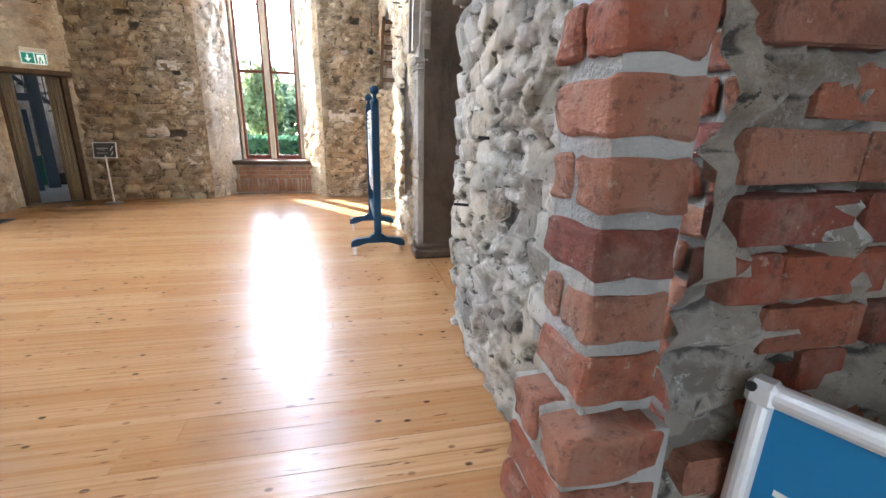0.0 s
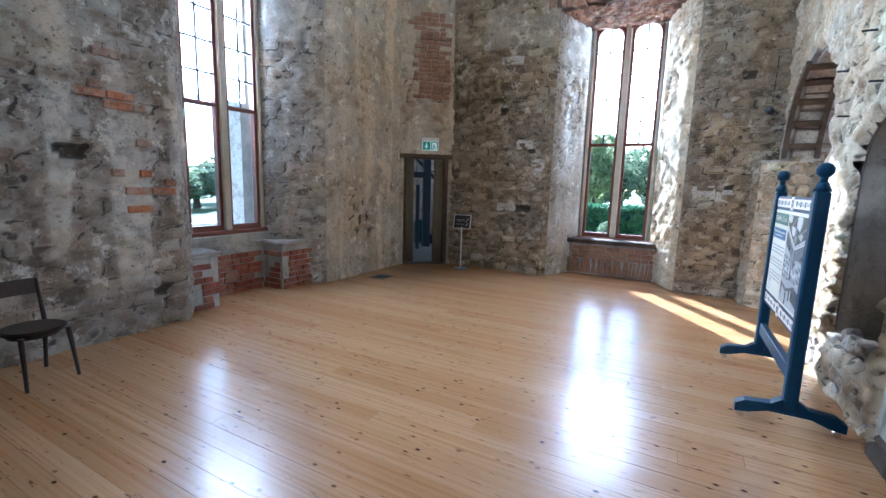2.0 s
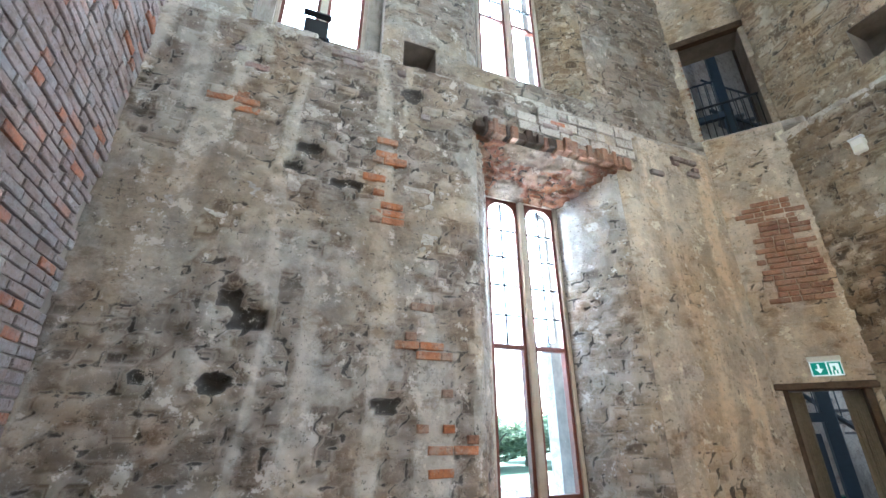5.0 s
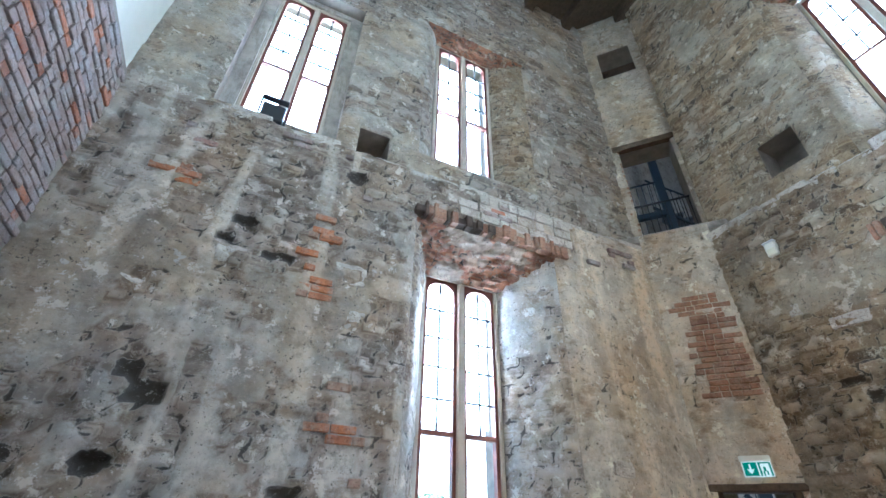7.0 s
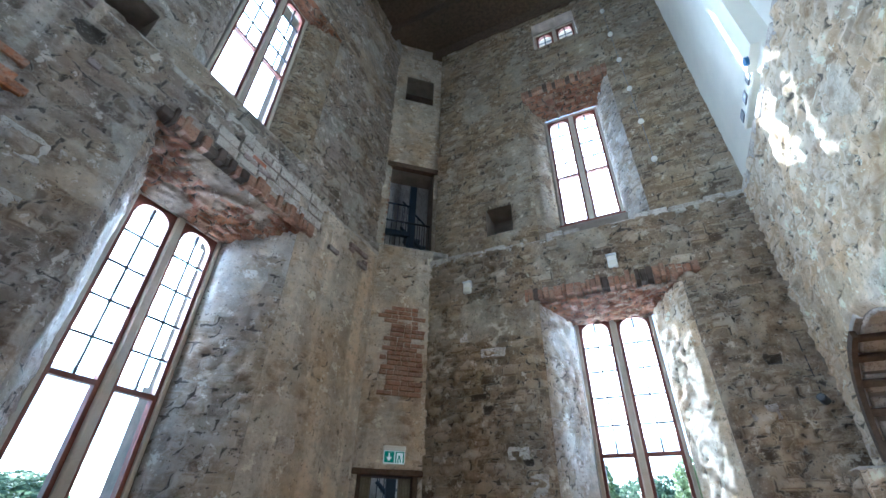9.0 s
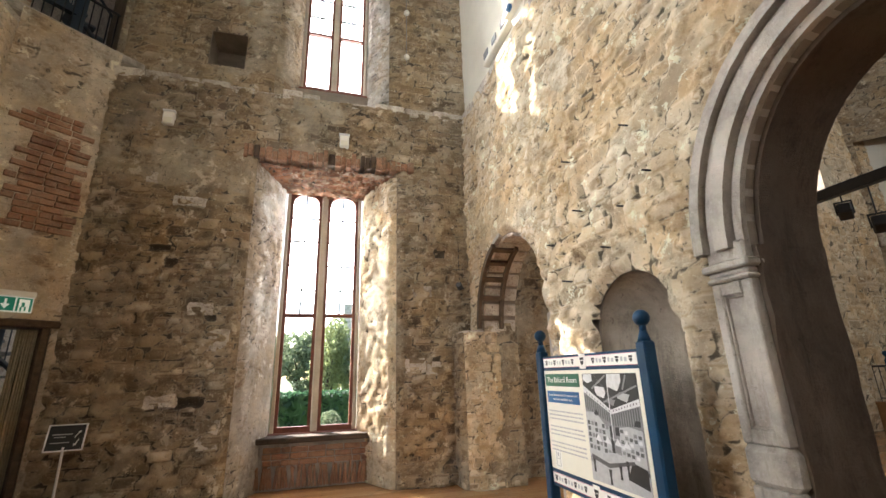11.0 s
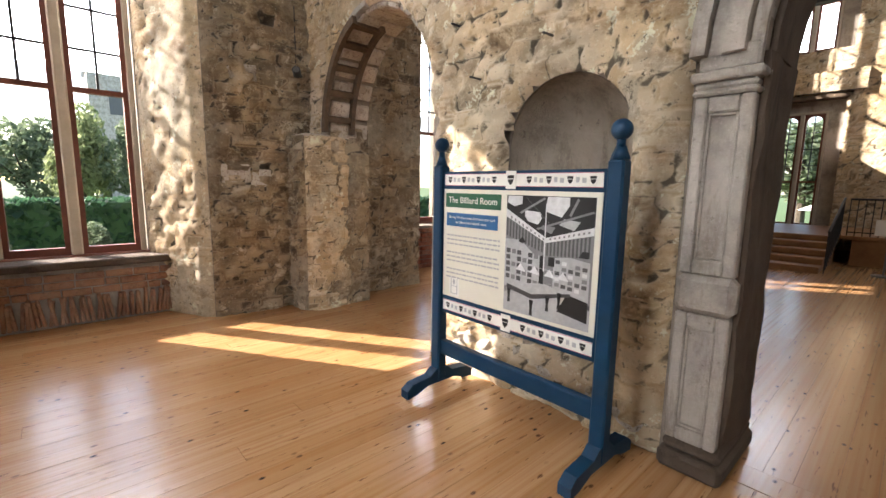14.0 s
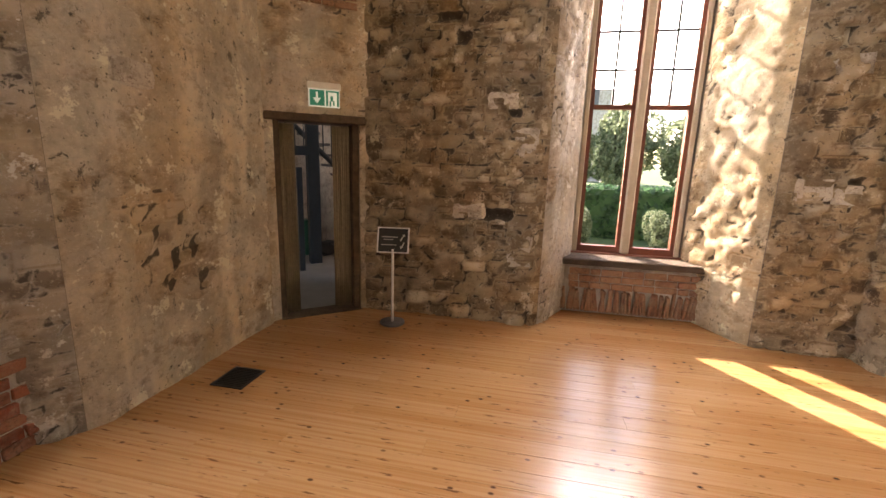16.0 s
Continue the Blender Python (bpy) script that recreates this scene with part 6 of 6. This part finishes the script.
spot = thing("stage_spotlight", "black spotlight standing on the wall ledge", "spotlight", pose(-5.45, 1.9, LEDGE + 0.06))
part("body", boxes((-0.1, 0.14, -0.14, 0.14, 0.12, 0.42), bevel=0.02), BLACK, spot)
part("bracket", boxes((-0.02, 0.02, -0.17, -0.14, 0.0, 0.3), (-0.02, 0.02, 0.14, 0.17, 0.0, 0.3), (-0.02, 0.02, -0.17, 0.17, 0.0, 0.03)), BLACK, spot)
part("barn_door", boxes((0.14, 0.22, -0.16, 0.16, 0.42, 0.44), (0.14, 0.22, -0.16, -0.145, 0.12, 0.42)), BLACK, spot)
string = thing("hanging_lights", "string of small clear bulbs hanging beside the window", "string lights", pose(-0.25, 9.0, 0))
part("wire", rod(bmesh.new(), (0, 0, 6.9), (0, 0, 13.3), 0.006, 6), STEEL, string)
for i in range(6):
    bm = bmesh.new()
    bmesh.ops.create_uvsphere(bm, u_segments=12, v_segments=8, radius=0.055, matrix=Matrix.Translation((0, -0.02, 7.0 + 1.0 * i)))
    part("bulb", bm, WHITE, string)
# iron pegs in the pale wall
for y, z in ((5.62, 2.78), (5.05, 2.6), (4.75, 2.75), (5.3, 2.35), (6.1, 2.6), (4.9, 3.2), (5.9, 2.2), (3.9, 3.4), (2.35, 0.9), (1.9, 1.3), (5.7, 3.3)):
    peg = thing("iron_peg", "rusty iron peg driven into the pale wall", "peg", pose(XR - 0.06, y, z, 0, 0, 0), "iron pegs")
    part("shaft", rod(bmesh.new(), (0.06, 0, 0), (-0.08, 0.03, 0.01), 0.008, 6), BLACK, peg)

# ---- bricks, blocks and putlog holes in the grey and brown walls ----
def patch(parent, base, u, v, w, h, mat, seed, keep=0.8, rag=0.12):
    brick_panel(parent, base @ pose(u, -0.082, v), w, h, mat, seed, size=(0.23, 0.072), rag=rag, keep=keep, depth=0.08)


LEFT = pose(XL, 0, 0, 0, 0, 90)
rnd = random.Random(5)
for k, (u, v, w, h, keep) in enumerate(((2.50, 4.25, 0.50, 0.30, 0.8), (2.62, 3.85, 0.42, 0.36, 0.85), (2.62, 3.55, 0.50, 0.22, 0.7), (2.85, 2.85, 0.28, 0.22, 0.6), (3.05, 2.62, 0.30, 0.16, 0.7), (2.92, 2.26, 0.52, 0.20, 0.85), (3.15, 2.06, 0.30, 0.14, 0.6), (3.36, 1.94, 0.30, 0.16, 0.7),
                                        (3.05, 1.48, 0.68, 0.22, 0.75), (3.25, 1.22, 0.30, 0.18, 0.8), (3.30, 0.95, 0.28, 0.22, 0.45), (3.62, 1.0, 0.12, 0.5, 0.6), (6.20, 3.2, 0.22, 0.2, 0.7), (0.60, 3.8, 0.3, 0.5, 0.4), (1.0, 4.5, 0.5, 0.2, 0.5), (6.25, 4.1, 0.22, 0.2, 0.7), (3.66, 3.4, 0.12, 0.5, 0.5))):
    patch(wall_left, LEFT, u - 0.15 * w, v - 0.1, 1.5 * w, 1.35 * h, ORANGE_BRICK, 300 + k, min(0.9, keep + 0.1), 0.3)
for k in range(16):
    patch(wall_left, LEFT, rnd.uniform(0.6, 7.4), rnd.uniform(4.75, 5.4), rnd.uniform(0.3, 0.7), 0.2, GREY_BRICK, 330 + k, 0.7)


def blocks(parent, base, rows, mat, seed):
    rnd = random.Random(seed)
    for u, v, w, h in rows:
        bm = boxes((-w / 2, w / 2, -0.075, 0.02, -h / 2, h / 2), bevel=0.02)
        bmesh.ops.subdivide_edges(bm, edges=bm.edges[:], cuts=2, use_grid_fill=True)
        for q in bm.verts:
            q.co += Vector((rnd.uniform(-1, 1), rnd.uniform(-1, 1), rnd.uniform(-1, 1))) * 0.013
        ob = part("stone_block", bm, mat, parent)
        ob.matrix_world = base @ pose(u, 0, v, 0, rnd.uniform(-4, 4), 0)


blocks(wall_left, LEFT, [(3.18, 3.82, 0.36, 0.26), (1.50, 3.58, 0.36, 0.20), (1.42, 3.30, 0.38, 0.20), (2.00, 3.74, 0.28, 0.2), (3.30, 3.30, 0.2, 0.25), (3.46, 3.86, 0.14, 0.2), (2.2, 1.05, 0.26, 0.2), (0.9, 3.3, 0.26, 0.2), (2.05, 4.6, 0.28, 0.2), (1.3, 4.5, 0.3, 0.16), (6.6, 2.2, 0.3, 0.16)], PALE_BLOCK, 4)
FAR = pose(0, YF, 0)
blocks(wall_far, FAR, [(-3.29, 3.74, 0.42, 0.15), (-3.78, 4.05, 0.15, 0.18), (-3.95, 4.10, 0.16, 0.20), (-3.3, 1.2, 0.34, 0.16), (-3.0, 2.3, 0.3, 0.15), (0.1, 1.5, 0.3, 0.18), (-0.1, 2.6, 0.3, 0.18), (-2.75, 1.9, 0.24, 0.3), (-2.75, 0.8, 0.26, 0.34), (-0.2, 1.55, 0.3, 0.2)], PALE_BLOCK, 6)



# ---- grounds outside ----
ground = tagged(part("ground", boxes((-900, 900, -900, 900, -2.6, -1.5)), GRASS), "mown green lawn round the castle", "lawn", kind="structure")


def foliage(name, mat, spread, count, seed, size=0.16, keep=None):
    """Leaf clumps scattered through an uneven crown of several lobes."""
    rnd = np.random.RandomState(seed)
    lobes = [(rnd.uniform(-0.55, 0.55, 3) * spread, rnd.uniform(0.32, 0.6)) for _ in range(9)]
    pts, faces = [], []
    for i in range(count):
        c, r = lobes[rnd.randint(len(lobes))]
        d = rnd.normal(size=3)
        d /= np.linalg.norm(d)
        p = c + d * np.array(spread) * r * rnd.uniform(0.55, 1.0) ** 0.4
        a, b = rnd.normal(size=3), rnd.normal(size=3)
        a, b = a / np.linalg.norm(a) * size * rnd.uniform(0.6, 1.5), b / np.linalg.norm(b) * size * rnd.uniform(0.6, 1.3)
        k = len(pts)
        pts += [p - a, p + b * 0.7, p + a, p - b * 0.7]
        faces.append((k, k + 1, k + 2, k + 3))
    me = bpy.data.meshes.new(name)
    me.from_pydata([tuple(q) for q in pts], [], faces)
    me.materials.append(mat)
    return me


CROWNS = [foliage("crown", m, np.array((1.0, 1.0, 1.15)), 5200, 200 + i, 0.075) for i, m in enumerate((LEAF, LEAF, YOUNG_LEAF))]


def tree(x, y, height, radius, kind, seed):
    ob = thing("tree", "broad-leaved tree in full green leaf on the lawn" if kind < 2 else "young light green tree on the lawn", "tree", pose(x, y, -1.5, 0, 0, seed * 47))
    bm = rod(bmesh.new(), (0, 0, 0), (0, 0, height * 0.55), radius * 0.09, 10, radius * 0.045)
    for k in range(5):
        a = k * 1.3 + seed
        rod(bm, (0, 0, height * (0.3 + 0.05 * k)), (math.cos(a) * radius * 0.6, math.sin(a) * radius * 0.6, height * (0.55 + 0.06 * k)), radius * 0.035, 7, radius * 0.012)
    part("trunk", bm, BARK, ob)
    c = new("crown", CROWNS[kind])
    c.parent = ob
    c.matrix_basis = Matrix.LocRotScale((0, 0, height * 0.62), None, (radius, radius, height * 0.36))


rnd = random.Random(40)
for k, (x, y, h, r, kind) in enumerate((
        (-6.2, 36, 8.2, 2.2, 2), (-3.0, 46, 8.2, 2.8, 0), (-0.6, 37, 8.0, 2.0, 2), (2.6, 36, 8.6, 2.3, 1), (5.6, 46, 9.0, 3.5, 0), (0.5, 58, 9.5, 4, 1), (-7, 62, 9.5, 4.5, 0), (7.5, 60, 10, 4.5, 1), (-9.5, 52, 9.0, 4, 0), (9.5, 42, 9, 3.5, 1), (14, 50, 10, 4, 0),
        (-40, 22, 4.6, 4, 0), (-44, 28, 5.4, 5, 1), (-42, 34, 4.8, 4, 0), (-52, 40, 7, 6, 0), (-54, 16, 6, 6, 1), (-38, 46, 5, 5, 0), (-60, 27, 8, 7, 0), (-48, 55, 8, 7, 1), (-30, 62, 7, 6, 0), (-45, 8, 6, 5, 0), (-50, 1, 6, 5, 1),
        (38, 3.5, 9, 4, 2), (42, 10, 10, 5, 0), (40, -3, 8, 4, 1), (50, 5, 10, 5, 2), (20, 44, 10, 4, 2), (25, 50, 11, 5, 1), (13, 36, 8.5, 3, 0))):
    tree(x, y, 0.85 * h, 0.88 * r, kind, k)


def hedge(x0, x1, y0, y1, h, seed):
    ob = thing("hedge", "clipped dark green hedge across the lawn", "hedge")
    bm = boxes((x0 + 0.1, x1 - 0.1, y0 + 0.1, y1 - 0.1, -1.5, h - 0.08))
    part("hedge_core", bm, HEDGE, ob)
    rnd = np.random.RandomState(seed)
    pts, faces = [], []
    for i in range(9000):
        p = np.array([rnd.uniform(x0, x1), rnd.uniform(y0, y1), rnd.uniform(-1.5, h)])
        side = rnd.randint(3)
        if side == 0:
            p[1] = y0
        elif side == 1:
            p[2] = h
        else:
            p[0] = rnd.choice([x0, x1]) if rnd.rand() < 0.3 else p[0]
            p[1] = y0
        a, b = rnd.normal(size=3) * 0.07, rnd.normal(size=3) * 0.07
        k = len(pts)
        pts += [p - a, p + b, p + a, p - b]
        faces.append((k, k + 1, k + 2, k + 3))
    me = bpy.data.meshes.new("hedge_leaves")
    me.from_pydata([tuple(q) for q in pts], [], faces)
    me.materials.append(HEDGE)
    c = new("hedge_leaves", me)
    c.parent = ob


hedge(-16, 22, 24.0, 25.4, 0.72, 1)
for k, (x, y) in enumerate(((-3.3, 21.8), (-0.9, 22.0), (1.9, 21.6), (4.6, 22))):
    ob = thing("topiary_bush", "small round clipped bush in front of the hedge", "bush", pose(x, y, -1.5), "topiary bushes")
    c = new("leaves", CROWNS[0])
    c.parent = ob
    c.matrix_basis = Matrix.LocRotScale((0, 0, 0.75), None, (0.62, 0.62, 0.72))
church = thing("church_tower", "distant grey stone church tower with corner pinnacles", "church tower", pose(6.5, 88, -1.5))
part("shaft", boxes((-3.2, 3.2, 0, 6.4, 0, 19), bevel=0.1), ASHLAR, church)
for x in (-3.0, 3.0):
    for y in (0.2, 6.2):
        part("pinnacle", rod(bmesh.new(), (x, y, 19), (x, y, 22.5), 0.6, 4, 0.05), ASHLAR, church)
part("parapet", boxes(*[(-3.1 + 1.3 * i, -2.4 + 1.3 * i, -0.1, 0.3, 19, 19.9) for i in range(5)]), ASHLAR, church)
# Solid dark panel standing for the shade inside the belfry opening.
part("belfry_opening", boxes((-0.8, 0.8, -0.06, 0.05, 13, 16.5)), GREYS[1], church)
wing = thing("castle_wing", "sunlit red brick and pale stone corner tower of the castle", "castle wing", pose(0, 0, 0))
bm = boxes((-11.2, -6.6, 8.6, 12.5, -1.5, 14))
part("wing_wall", bm, PALE_BLOCK, wing)
for i in range(3):
    part("quoin_strip", boxes((-7.4 - 1.4 * i, -7.1 - 1.4 * i, 8.5, 8.62, -1.5, 14), bevel=0.03), WINDOW_STONE if i % 2 else BRICK, wing)
bal = thing("garden_balustrade", "pale stone balustrade at the edge of the terrace", "balustrade")
part("coping", boxes((-17.3, -16.9, 2, 26, -0.35, -0.2), bevel=0.03), WINDOW_STONE, bal)
part("plinth", boxes((-17.3, -16.9, 2, 26, -1.5, -1.2), bevel=0.03), WINDOW_STONE, bal)
for i in range(60):
    part("baluster", rod(bmesh.new(), (-17.1, 2.2 + 0.4 * i, -1.2), (-17.1, 2.2 + 0.4 * i, -0.35), 0.1, 8, 0.07), WINDOW_STONE, bal)
part("terrace", boxes((-17.4, -6.5, -10, 26, -1.5, -1.46)), CONCRETE, bal)
tent = thing("marquee", "white marquee roof on the lawn outside the hall", "marquee", pose(26, 4.6, -1.5))
bm = bmesh.new()
bmesh.ops.create_cone(bm, cap_ends=True, segments=4, radius1=3.2, radius2=0.1, depth=1.6, matrix=Matrix.Translation((0, 0, 2.9)))
part("canopy", bm, WHITE, tent)
part("side_wall", boxes((-2.2, 2.2, -2.2, 2.2, 0, 2.1)), WHITE, tent)

# ---- floorboards ----
rnd = random.Random(77)
y = YB - 0.9
while y < 9.3:
    w = rnd.choice((0.125, 0.14, 0.14, 0.155))
    x = -6.3 - rnd.uniform(0, 2.0)
    while x < 0.76:
        length = rnd.uniform(2.6, 4.6)
        x1 = 0.76 if x + length > 0.3 else x + length
        if x1 > -5.9:
            bm = boxes((max(x, -6.4) + 0.0008, x1 - 0.0008, y + 0.001, y + w - 0.001, -0.024, rnd.uniform(-0.0008, 0.0)))
            part("plank", bm, PINE, floor)
        x = x1
    y += w
part("border_plank", boxes((0.762, 0.95, G0 - 0.2, G1 + 0.2, -0.024, 0.002)), PINE, floor)
part("border_plank", boxes((0.762, 0.95, G1 + 0.205, 9.3, -0.024, 0.001)), PINE, floor)
bm = bmesh.new()
y = HY0
while y < 9.6:
    w = rnd.choice((0.125, 0.14, 0.155))
    x = 0.955
    while x < 13.4:
        x1 = min(x + rnd.uniform(2.5, 4.5), 13.4)
        box(bm, x + 0.002, x1, y + 0.0015, y + w, -0.024, -0.0005)
        x = x1
    y += w
hf = tagged(part("hall_floorboards", bm, PINE_FAR), "varnished pine floorboards of the great hall", "floor", kind="structure")
